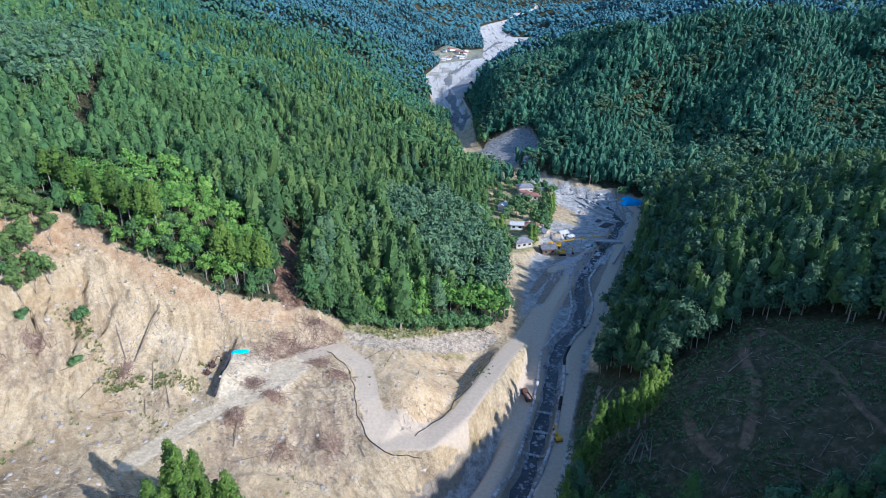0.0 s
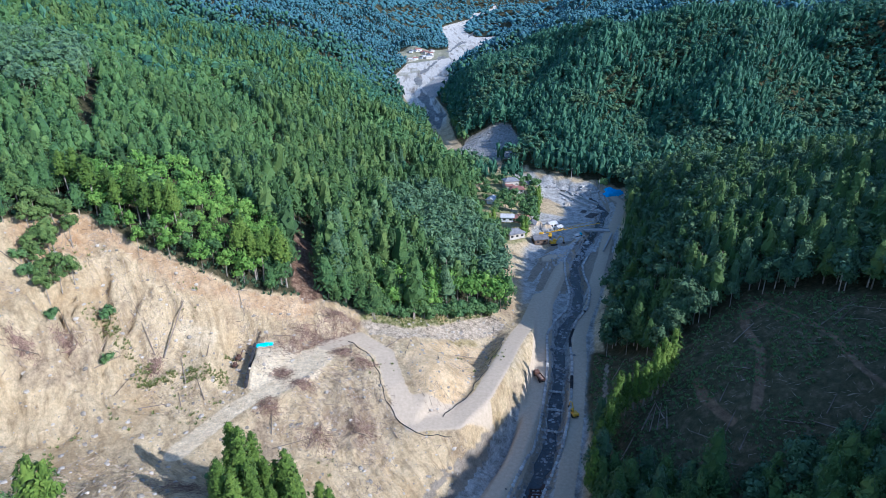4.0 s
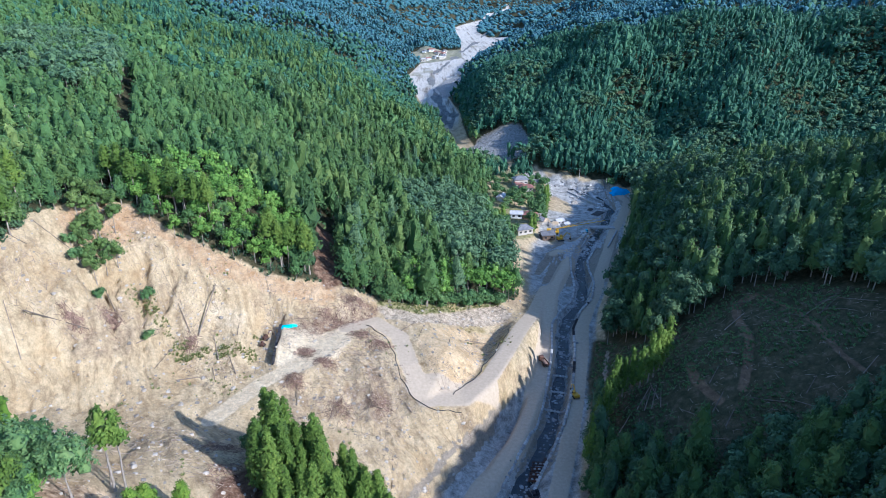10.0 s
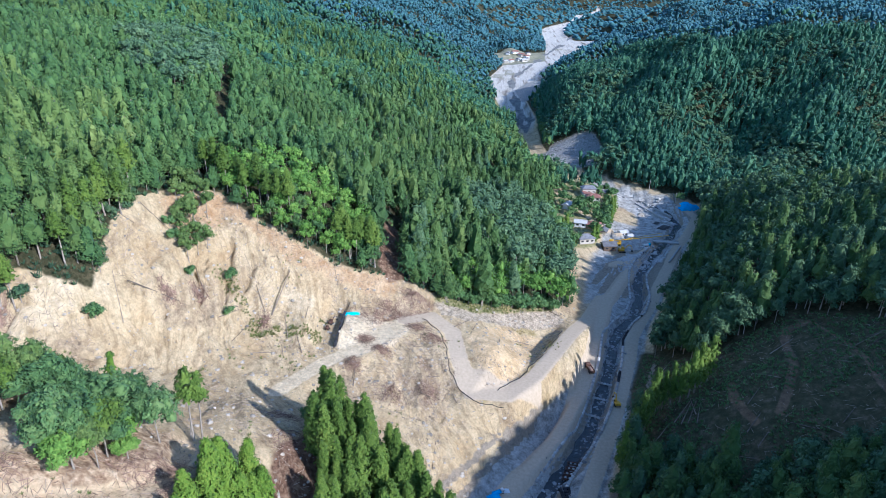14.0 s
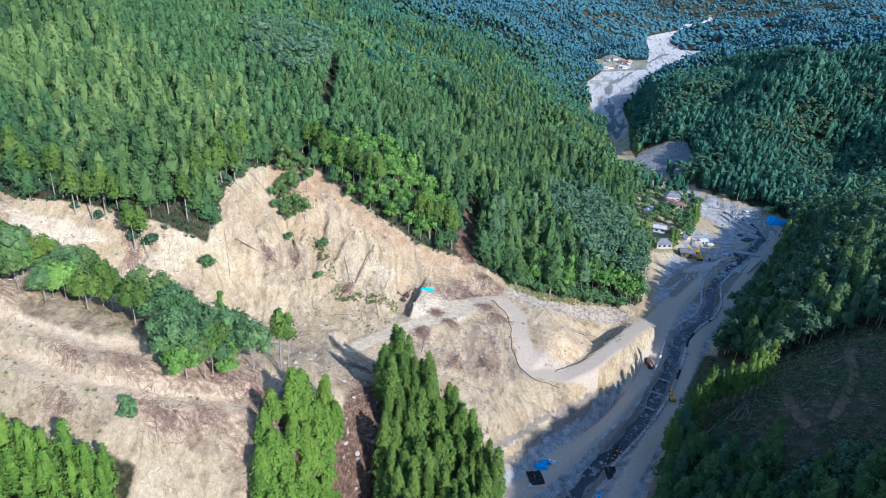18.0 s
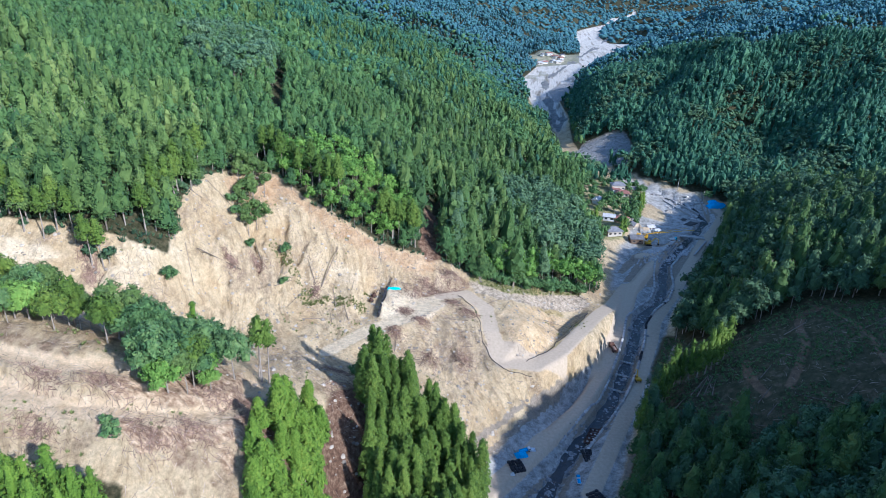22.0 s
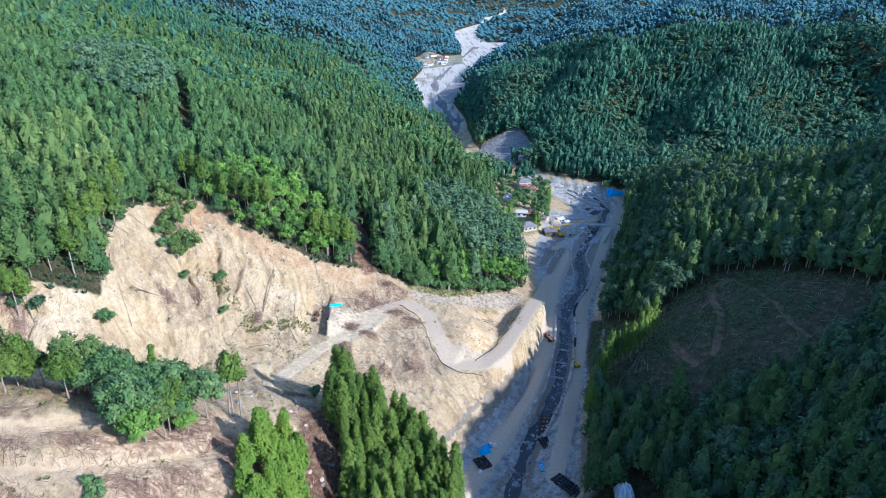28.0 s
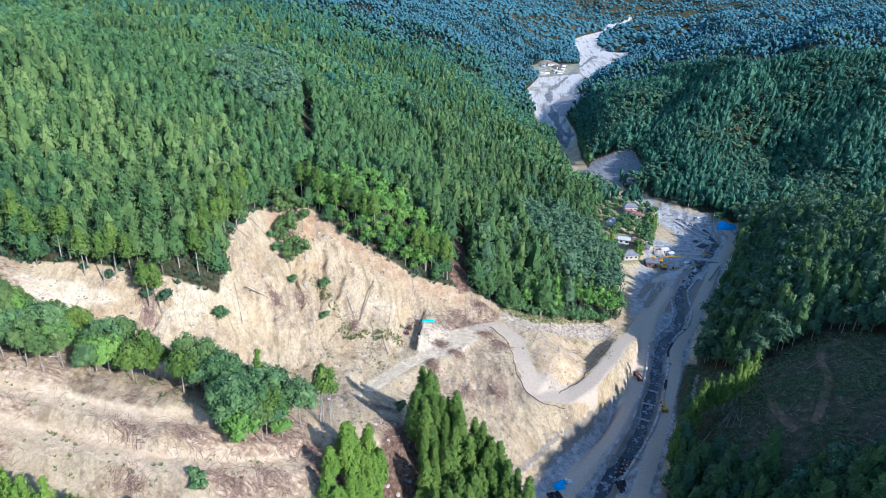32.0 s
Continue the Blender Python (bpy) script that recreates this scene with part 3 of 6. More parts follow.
fx, fy = gx.ravel(), gy.ravel()
cover = {}
cover["bare"] = np.maximum(np.maximum(ease(inside(fx, fy, SLIDE), -1.6, 0.6), ease(inside(fx, fy, VALLEY), -4, 1)), ease(inside(fx, fy, SCREE), -3, 3))
cover["brush"] = ease(inside(fx, fy, SLIDE), -3, 2) * (1 - ease(fy + 0.25 * fx, 45, 66)) * ease(fbm(fx, fy, 17, 4, 57), -0.06, 0.1) + ease(inside(fx, fy, FELLED), -4, 3)
road = np.zeros(len(fx))
for line, half in ((ROAD_SLIDE[3:], 3.4), (ROAD_WEST, 4.0), (ROAD_EAST, 3.0), (ROAD_SIDE, 2.6)):
    road = np.maximum(road, 1 - ease(near_line(fx, fy, line)[0], half - 0.8, half + 0.8))
track = np.zeros(len(fx))
for line, half in ((TRACK_UPPER, 2.6), (TRACK_LOWER, 3.0), (LANE, 1.6)):
    track = np.maximum(track, 1 - ease(near_line(fx, fy, line)[0], half - 1.2, half + 1.6))
road = np.maximum(road, 1 - ease(near_line(fx, fy, [(-21, 159), (-8, 157), (2, 164)])[0], 4.5, 6.5))
cover["road"], cover["track"] = road, track
trail = np.zeros(len(fx))
for line, half in ((TRACK_EAST, 1.3), (TRACK_EAST_UP, 1.0), (TRACK_EAST_LOW, 1.1)):
    trail = np.maximum(trail, 1 - ease(near_line(fx, fy, line)[0], half - 0.8, half + 1.2))
# wheel marks on the valley floor, beside and between the two haul roads
marks = np.zeros(len(fx))
for line in (ROAD_WEST, ROAD_EAST):
    d = near_line(fx, fy, line)[0] + fbm(fx, fy, 40, 2, 66) * 9
    marks = np.maximum(marks, (np.abs(vnoise(d / 2.2, fy / 60, 67) - 0.5) < 0.12) * (1 - ease(d, 10, 20)))
cover["marks"] = marks * (gz.ravel() < 1.5)
cover["scree"] = np.maximum(ease(inside(fx, fy, SCREE), -3, 3), ease(inside(fx, fy, GORGE_SLOPE), -3, 3))
cover["duff"] = np.zeros(len(fx))
# brown litter; its tone is lowered for shade in the wood's opening too
for shade in (DUFF, GROVE, GROVE_SMALL, PLANTATION, OPENING):
    cover["duff"] = np.maximum(cover["duff"], ease(inside(fx, fy, shade), -2.5, 2))
cover["duff"] = np.maximum(cover["duff"], ease(inside(fx, fy, SLIDE), -3, 2) * (1 - ease(fy + 0.25 * fx, 44, 60)) * 0.5 * ease(fbm(fx, fy, 11, 4, 58), 0.06, 0.14))
cover["straw"] = ease(inside(fx, fy, SLIDE), -3, 2) * ease(fx, -28, -18) * ease(fbm(fx, fy, 14, 4, 59), 0.0, 0.16) * ease(fy, 140, 150) * 0.8 * (1 - ease(inside(fx, fy, TAN_BANK), -2, 2))
bank = near_line(fx, fy, [(2, 166), (14, 189), (24, 214), (33, 234)])[0]
cover["straw"] = np.maximum(cover["straw"], 0.34 * ease(bank, 3, 4.5) * (1 - ease(bank, 7, 10)) * ease(gz.ravel(), -3.5, -1))
cover["ruts"] = trail
cover["shingle"] = (1 - ease(gz.ravel(), -3.2, 0.0)) * ease(inside(fx, fy, VALLEY), -3, 4) * (1 - ease(fy, 480, 620)) * (1 - ease(inside(fx, fy, EARTH[0]), -5, 3)) * (1 - ease(inside(fx, fy, EARTH[1]), -3, 3))
cover["shingle"] = np.maximum(cover["shingle"], 0.9 * ease(inside(fx, fy, VALLEY), 0, 5) * ease(fy, 285, 315) * (1 - ease(fy, 480, 620)) * ease(fx, 58, 70) * (1 - ease(inside(fx, fy, EARTH[0]), -4, 2)))
cover["flats"] = ease(inside(fx, fy, VALLEY), -4, 3) * ease(fy, 560, 760)
d = near_line(fx, fy, RIVER)[0] + fbm(fx, fy, 70, 3, 87) * 40
cover["brook"] = (1 - ease(np.abs(d), 2.5, 6.0)) * ease(fy, 470, 520) * 0.9
cover["fields"] = np.maximum(0.55 * cover["flats"] * ease(fbm(fx, fy, 60, 4, 88), 0.16, 0.24) * (1 - ease(fy, 1900, 2300)), ease(inside(fx, fy, FIELD), -10, 5))
ramp_west = 1 - ease(near_line(fx, fy, ROAD_SLIDE[:4])[0], 2.0, 4.5)
cover["tan"] = ease(inside(fx, fy, TAN_BANK), -2, 3)
cover["rubble"] = ease(inside(fx, fy, RUBBLE_BAND), -3, 2)
torn = np.maximum(ease(inside(fx, fy, SLUMP), -3, 4), ease(inside(fx, fy, TOE), -3, 2))
cover["duff"] = np.maximum(cover["duff"], torn * 0.5 * ease(fbm(fx, fy, 9, 4, 90), 0.08, 0.2))
cover["rubble"] = np.maximum(cover["rubble"], torn * 0.34)
cover["pale"] = np.maximum(np.maximum(np.maximum(ease(inside(fx, fy, PALE), -3, 4), ramp_west), ease(inside(fx, fy, BENCH), -2, 2)), 0.5 * ease(fbm(fx, fy, 30, 3, 89), 0.1, 0.2) * (1 - cover["tan"]))
cover["fresh"] = ease(inside(fx, fy, SLIDE), -1, 2) * (1 - ease(near_line(fx, fy, SCAR_RIM[5:11])[0], 2, 12))
cover["run"], cover["down"] = fx * 0.88 + fy * 0.45 + fbm(fx, fy, 26, 4, 21) * 22, fx * 0.45 - fy * 0.88 + fbm(fx, fy, 18, 3, 22) * 10
cover["weeds"] = ease(inside(fx, fy, FELLED), -6, 2)
cover["grass"] = np.maximum(np.maximum(ease(inside(fx, fy, GORGE_GRASS), -4, 4), ease(inside(fx, fy, GARDEN), -4, 4)), np.maximum(ease(inside(fx, fy, MEADOW), -3, 3), 1 - ease(near_line(fx, fy, VILLAGE_GROUND)[0], 12, 20)))
for key, values in cover.items():
    ground_mesh.attributes.new(key, "FLOAT", "POINT").data.foreach_set("value", values.astype(np.float32))


def ground_material():
    m = bpy.data.materials.new("soil, gravel and forest floor")
    m.use_nodes = True
    n, l = m.node_tree.nodes, m.node_tree.links
    b = n["Principled BSDF"]
    b.inputs["Roughness"].default_value, b.inputs["Specular IOR Level"].default_value = 0.95, 0.1
    geo = n.new("ShaderNodeNewGeometry")

    def noise_of(scale, detail=6, stretch=None, rough=0.6):
        t = n.new("ShaderNodeTexNoise")
        t.inputs["Scale"].default_value, t.inputs["Detail"].default_value, t.inputs["Roughness"].default_value = scale, detail, rough
        if stretch:
            mp = n.new("ShaderNodeMapping")
            mp.inputs["Rotation"].default_value, mp.inputs["Scale"].default_value = stretch
            l.new(geo.outputs["Position"], mp.inputs["Vector"])
            l.new(mp.outputs["Vector"], t.inputs["Vector"])
        else:
            l.new(geo.outputs["Position"], t.inputs["Vector"])
        return t.outputs["Fac"]

    def ramp_of(fac, *stops):
        r = n.new("ShaderNodeValToRGB")
        for i, (p, c) in enumerate(stops):
            e = r.color_ramp.elements[i] if i < 2 else r.color_ramp.elements.new(p)
            e.position, e.color = p, (*c, 1)
        l.new(fac, r.inputs["Fac"])
        return r.outputs["Color"]

    def mix(fac, a, c):
        x = n.new("ShaderNodeMix")
        x.data_type = "RGBA"
        l.new(fac, x.inputs["Factor"])
        l.new(a, x.inputs["A"])
        l.new(c, x.inputs["B"])
        return x.outputs["Result"]

    def cover_of(key, ragged=0.35):
        a = n.new("ShaderNodeAttribute")
        a.attribute_name = key
        q = n.new("ShaderNodeMath")
        q.operation = "MULTIPLY_ADD"
        q.inputs[1].default_value, q.inputs[2].default_value = ragged, -ragged / 2
        l.new(noise_of(0.35, 5), q.inputs[0])
        s = n.new("ShaderNodeMath")
        s.operation = "ADD"
        l.new(a.outputs["Fac"], s.inputs[0])
        l.new(q.outputs[0], s.inputs[1])
        mr = n.new("ShaderNodeMapRange")
        mr.interpolation_type = "SMOOTHSTEP"
        mr.inputs["From Min"].default_value, mr.inputs["From Max"].default_value = 0.25, 0.75
        l.new(s.outputs[0], mr.inputs["Value"])
        return mr.outputs["Result"]

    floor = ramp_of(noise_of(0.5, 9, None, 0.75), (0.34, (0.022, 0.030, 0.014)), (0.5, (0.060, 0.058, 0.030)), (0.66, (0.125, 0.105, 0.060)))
    soil = ramp_of(noise_of(0.06, 10, None, 0.68), (0.3, (0.291, 0.207, 0.119)), (0.46, (0.529, 0.405, 0.238)), (0.58, (0.660, 0.534, 0.333)), (0.72, (0.505, 0.356, 0.179)))
    speck = ramp_of(noise_of(0.22, 13, None, 0.8), (0.36, (0.146, 0.096, 0.056)), (0.46, (0.495, 0.380, 0.226)), (0.66, (0.689, 0.563, 0.358)))
    flow = n.new("ShaderNodeCombineXYZ")
    for key, gain, sock in (("run", 0.8, "X"), ("down", 0.2, "Y")):
        a = n.new("ShaderNodeAttribute")
        a.attribute_name = key
        q = n.new("ShaderNodeMath")
        q.operation = "MULTIPLY"
        q.inputs[1].default_value = gain
        l.new(a.outputs["Fac"], q.inputs[0])
        l.new(q.outputs[0], flow.inputs[sock])
    rill = n.new("ShaderNodeTexNoise")
    rill.inputs["Scale"].default_value, rill.inputs["Detail"].default_value, rill.inputs["Roughness"].default_value = 0.55, 9, 0.7
    l.new(flow.outputs[0], rill.inputs["Vector"])
    # the darkest streaks paint in crack shade that the rill relief lacks
    streak = ramp_of(rill.outputs["Fac"], (0.39, (0.167, 0.113, 0.061)), (0.45, (0.414, 0.309, 0.176)), (0.52, (0.611, 0.484, 0.294)), (0.66, (0.724, 0.594, 0.385)))
    half = n.new("ShaderNodeValue")
    half.outputs[0].default_value = 0.36
    more = n.new("ShaderNodeValue")
    more.outputs[0].default_value = 0.66
    soil = mix(half.outputs[0], mix(more.outputs[0], soil, streak), speck)
    # broad stains: tan subsoil laid bare, and grey brown debris
    tan = ramp_of(noise_of(0.3, 9), (0.3, (0.350, 0.227, 0.111)), (0.7, (0.544, 0.405, 0.226)))
    debris = ramp_of(noise_of(0.8, 10, None, 0.75), (0.36, (0.112, 0.088, 0.065)), (0.5, (0.326, 0.239, 0.153)), (0.66, (0.552, 0.432, 0.282)))
    for stain, scale, low, high in ((tan, 0.045, 0.50, 0.66), (debris, 0.065, 0.52, 0.66)):
        span = n.new("ShaderNodeMapRange")
        span.inputs["From Min"].default_value, span.inputs["From Max"].default_value, span.inputs["To Max"].default_value = low, high, 0.8
        l.new(noise_of(scale, 9, ((0, 0, -0.46), (1.0, 0.45, 1)), 0.68), span.inputs["Value"])
        soil = mix(span.outputs["Result"], soil, stain)
    sand = ramp_of(noise_of(0.4, 9), (0.3, (0.594, 0.475, 0.303)), (0.7, (0.806, 0.683, 0.481)))
    c_pale = cover_of("pale", 0.8)
    gravel = ramp_of(noise_of(0.9, 8), (0.3, (0.445, 0.361, 0.258)), (0.7, (0.551, 0.450, 0.329)))
    trail = ramp_of(noise_of(0.3, 8), (0.3, (0.551, 0.406, 0.240)), (0.7, (0.742, 0.584, 0.383)))
    litter = ramp_of(noise_of(0.7, 9, ((0, 0, 0.4), (0.6, 1.5, 1))), (0.34, (0.233, 0.144, 0.089)), (0.5, (0.466, 0.332, 0.209)), (0.66, (0.700, 0.544, 0.365)))
    turf = ramp_of(noise_of(0.5, 8), (0.3, (0.20, 0.20, 0.08)), (0.7, (0.42, 0.37, 0.20)))
    soil = mix(c_pale, soil, sand)
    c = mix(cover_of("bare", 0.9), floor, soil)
    ochre = ramp_of(noise_of(0.25, 9), (0.3, (0.392, 0.243, 0.125)), (0.7, (0.594, 0.446, 0.276)))
    weeds = ramp_of(noise_of(0.35, 9), (0.3, (0.045, 0.052, 0.026)), (0.55, (0.10, 0.094, 0.052)), (0.75, (0.22, 0.165, 0.112)))
    shingle = ramp_of(noise_of(0.25, 11, None, 0.75), (0.34, (0.17, 0.162, 0.145)), (0.5, (0.40, 0.385, 0.35)), (0.64, (0.58, 0.56, 0.52)))
    c = mix(cover_of("shingle", 0.3), c, shingle)
    c = mix(cover_of("fresh", 1.0), c, ochre)
    c = mix(cover_of("brush", 0.8), c, litter)
    c = mix(cover_of("weeds", 0.3), c, weeds)
    c = mix(cover_of("grass", 0.9), c, turf)
    # litter colour, partly darkened to suit the shaded opening
    duff = ramp_of(noise_of(0.6, 10, None, 0.72), (0.34, (0.07, 0.04, 0.03)), (0.5, (0.170, 0.104, 0.068)), (0.66, (0.339, 0.238, 0.160)))
    c = mix(cover_of("duff", 0.7), c, duff)
    straw = ramp_of(noise_of(0.5, 10, None, 0.7), (0.34, (0.212, 0.163, 0.067)), (0.5, (0.392, 0.307, 0.142)), (0.68, (0.583, 0.465, 0.276)))
    c = mix(cover_of("straw", 0.9), c, straw)
    mud = ramp_of(noise_of(0.5, 8), (0.3, (0.13, 0.092, 0.06)), (0.7, (0.286, 0.193, 0.116)))
    c = mix(cover_of("ruts", 0.5), c, mud)
    c = mix(cover_of("tan", 0.5), c, ramp_of(noise_of(0.18, 10, None, 0.7), (0.32, (0.456, 0.317, 0.169)), (0.5, (0.636, 0.475, 0.276)), (0.68, (0.721, 0.564, 0.356))))
    c = mix(cover_of("rubble", 0.6), c, ramp_of(noise_of(0.45, 11, None, 0.8), (0.36, (0.180, 0.148, 0.107)), (0.48, (0.445, 0.366, 0.267)), (0.64, (0.636, 0.535, 0.401))))
    silt = ramp_of(noise_of(0.05, 10, ((0, 0, 0.08), (2.0, 0.16, 1)), 0.72), (0.36, (0.20, 0.175, 0.14)), (0.44, (0.42, 0.38, 0.32)), (0.52, (0.62, 0.585, 0.52)), (0.62, (0.50, 0.45, 0.37)), (0.72, (0.70, 0.66, 0.60)))
    rocky = ramp_of(noise_of(0.5, 10, None, 0.75), (0.36, (0.13, 0.13, 0.125)), (0.5, (0.30, 0.295, 0.28)), (0.66, (0.44, 0.43, 0.41)))
    wheel = ramp_of(noise_of(0.6, 8), (0.3, (0.244, 0.203, 0.151)), (0.7, (0.360, 0.307, 0.240)))
    c = mix(cover_of("flats", 0.2), c, silt)
    c = mix(cover_of("scree", 0.3), c, rocky)
    c = mix(cover_of("marks", 0.6), c, wheel)
    field = ramp_of(noise_of(0.12, 8), (0.3, (0.15, 0.16, 0.10)), (0.5, (0.26, 0.25, 0.17)), (0.7, (0.38, 0.35, 0.26)))
    c = mix(cover_of("fields", 0.7), c, field)
    wet = ramp_of(noise_of(0.2, 8), (0.35, (0.10, 0.11, 0.11)), (0.65, (0.30, 0.29, 0.27)))
    c = mix(cover_of("brook", 0.5), c, wet)
    c = mix(cover_of("track", 0.6), c, trail)
    c = mix(cover_of("road", 0.25), c, gravel)
    # fine clods, chips and twigs
    grit = n.new("ShaderNodeMapRange")
    grit.inputs["From Min"].default_value, grit.inputs["From Max"].default_value = 0.34, 0.62
    grit.inputs["To Min"].default_value, grit.inputs["To Max"].default_value = 0.74, 1.30
    l.new(noise_of(0.9, 8, None, 0.85), grit.inputs["Value"])
    calm = n.new("ShaderNodeMix")
    calm.inputs["B"].default_value = 1.0
    l.new(cover_of("road", 0.1), calm.inputs["Factor"])
    l.new(grit.outputs["Result"], calm.inputs["A"])
    shade = n.new("ShaderNodeHueSaturation")
    l.new(calm.outputs["Result"], shade.inputs["Value"])
    l.new(c, shade.inputs["Color"])
    l.new(shade.outputs["Color"], b.inputs["Base Color"])
    bp = n.new("ShaderNodeBump")
    bp.inputs["Distance"].default_value = 1.1
    flat = n.new("ShaderNodeMapRange")
    flat.inputs["To Min"].default_value, flat.inputs["To Max"].default_value = 1.0, 0.12
    l.new(cover_of("road", 0.1), flat.inputs["Value"])
    l.new(flat.outputs["Result"], bp.inputs["Strength"])
    # coarse lumps, and finer clods on them
    l.new(noise_of(0.6, 9, None, 0.78), bp.inputs["Height"])
    l.new(bp.outputs["Normal"], b.inputs["Normal"])
    return m


M_GROUND = ground_material()
ground_mesh.materials.append(M_GROUND)
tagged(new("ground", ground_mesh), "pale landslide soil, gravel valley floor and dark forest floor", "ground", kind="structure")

# ---- trees ----
RNG = np.random.default_rng(5)


def tufted(v, f, p, out, k, each, g, wild=0.34):
    """Adds leafy tufts at places p: each a knot of small blades that face outwards at odd angles."""
    n = len(p) * each
    p, out, k = np.repeat(p, each, 0), np.repeat(out, each, 0), np.repeat(k, each)[:, None]
    c = p + g.normal(size=(n, 3)) * k * 0.34
    up = out + g.normal(size=(n, 3)) * wild
    up /= np.linalg.norm(up, axis=1)[:, None]
    a = np.cross(up, g.normal(size=(n, 3)))
    a /= np.linalg.norm(a, axis=1)[:, None] + 1e-6
    b = np.cross(up, a)
    w = k * (0.45 + 0.5 * g.random((n, 1)))
    blades = np.stack([c + a * w * 0.8, c - a * w * 0.6 + b * w * 0.35, c + b * w - out * w * 0.2], 1).reshape(-1, 3)
    return np.concatenate([v, blades]), np.concatenate([f, np.arange(n * 3).reshape(-1, 3) + len(v)])


def cone_crown(h, r, base, rings, segs, clumps, size, seed, each=4, full=0.75, core=1.0):
    """A conifer's crown: a lumpy cone with tufts that stand off it. Returns corners and triangles."""
    g = np.random.default_rng(seed)

    def radius(s):
        return r * np.minimum(1, 0.45 + s / 0.22) * (1 - s) ** full
    v, f = [], []
    for i in range(rings):
        s = i / (rings - 0.4)
        for j in range(segs):
            a = 2 * math.pi * (j + 0.5 * (i % 2)) / segs
            rad = radius(s) * core * (0.62 + 0.56 * g.random())
            v.append((rad * math.cos(a), rad * math.sin(a), base + (h - base) * s + g.normal() * 0.25 * h / rings))
    v.append((0, 0, base + 0.86 * (h - base)))
    for i in range(rings - 1):
        for j in range(segs):
            a, b = i * segs + j, i * segs + (j + 1) % segs
            c, d = a + segs, b + segs
            f += [(a, b, d), (a, d, c)]
    top = (rings - 1) * segs
    f += [(top + j, top + (j + 1) % segs, len(v) - 1) for j in range(segs)]
    f += [(0, j + 1, j) for j in range(1, segs - 1)]
    v, f = np.array(v), np.array(f)
    if clumps:
        n = max(1, clumps // each)
        s = g.random(n) ** 1.15
        a = g.random(n) * 2 * math.pi
        rad = radius(s) * (0.80 + 0.30 * g.random(n))
        out = np.stack([np.cos(a) * 0.8, np.sin(a) * 0.8, 0.6 + 0 * a], -1)
        p = np.stack([rad * np.cos(a), rad * np.sin(a), base + (h - base) * s], -1)
        v, f = tufted(v, f, p, out, size * (0.6 + 0.4 * (1 - s)), each, g)
    return v, f


def round_crown(h, r, base, lumps, segs, clumps, size, seed, each=5, core=0.84):
    """A broadleaf crown: several leafy heads with tufts of leaves over them."""
    g = np.random.default_rng(seed)
    vs, fs, off = [], [], 0
    heads = []
    for i in range(lumps):
        a = 2 * math.pi * i / max(1, lumps - 1) + g.normal() * 0.3
        d = 0 if i == 0 else r * (0.36 + 0.36 * g.random())
        rr = r * ((0.62 if i == 0 else 0.36 + 0.26 * g.random()) * min(1.0, (9 / lumps) ** 0.4))
        c = np.array([d * math.cos(a), d * math.sin(a), h - rr * 0.9 if i == 0 else base + (h - base) * (0.28 + 0.5 * g.random())])
        heads.append((c, rr))
        rings = max(3, segs // 2 + 1)
        v = [(0, 0, -0.85)]
        for q in range(1, rings):
            th = math.pi * q / rings
            for j in range(segs):
                ph = 2 * math.pi * (j + 0.5 * (q % 2)) / segs
                w = 0.82 + 0.36 * g.random()
                v.append((w * math.sin(th) * math.cos(ph), w * math.sin(th) * math.sin(ph), -w * 0.85 * math.cos(th)))
        v.append((0, 0, 0.9))
        f = [(0, 1 + (j + 1) % segs, 1 + j) for j in range(segs)]
        for q in range(rings - 2):
            for j in range(segs):
                x, y = 1 + q * segs + j, 1 + q * segs + (j + 1) % segs
                f += [(x, y, y + segs), (x, y + segs, x + segs)]
        t = 1 + (rings - 2) * segs
        f += [(t + j, t + (j + 1) % segs, len(v) - 1) for j in range(segs)]
        vs.append(np.array(v) * rr * core + c)
        fs.append(np.array(f) + off)
        off += len(v)
    v, f = np.concatenate(vs), np.concatenate(fs)
    if clumps:
        q = max(1, clumps // each)
        pick = g.integers(0, lumps, q)
        n = g.normal(size=(q, 3))
        n[:, 2] = np.abs(n[:, 2]) * 1.1 - 0.3
        n /= np.linalg.norm(n, axis=1)[:, None]
        c = np.array([k[0] for k in heads])[pick]
        rr = np.array([k[1] for k in heads])[pick]
        v, f = tufted(v, f, c + n * (rr * (0.72 + 0.42 * g.random(q)))[:, None], n, size * np.ones(q), each, g)
    return v, f


def stem(h, r, segs=4):
    a = np.arange(segs) * 2 * math.pi / segs
    low = np.stack([np.cos(a) * r, np.sin(a) * r, 0 * a - 0.6], -1)
    top = np.stack([np.cos(a) * r * 0.35, np.sin(a) * r * 0.35, 0 * a + h], -1)
    j = np.arange(segs)
    k = (j + 1) % segs
    return np.concatenate([low, top]), np.concatenate([np.stack([j, k, k + segs], -1), np.stack([j, k + segs, j + segs], -1)])


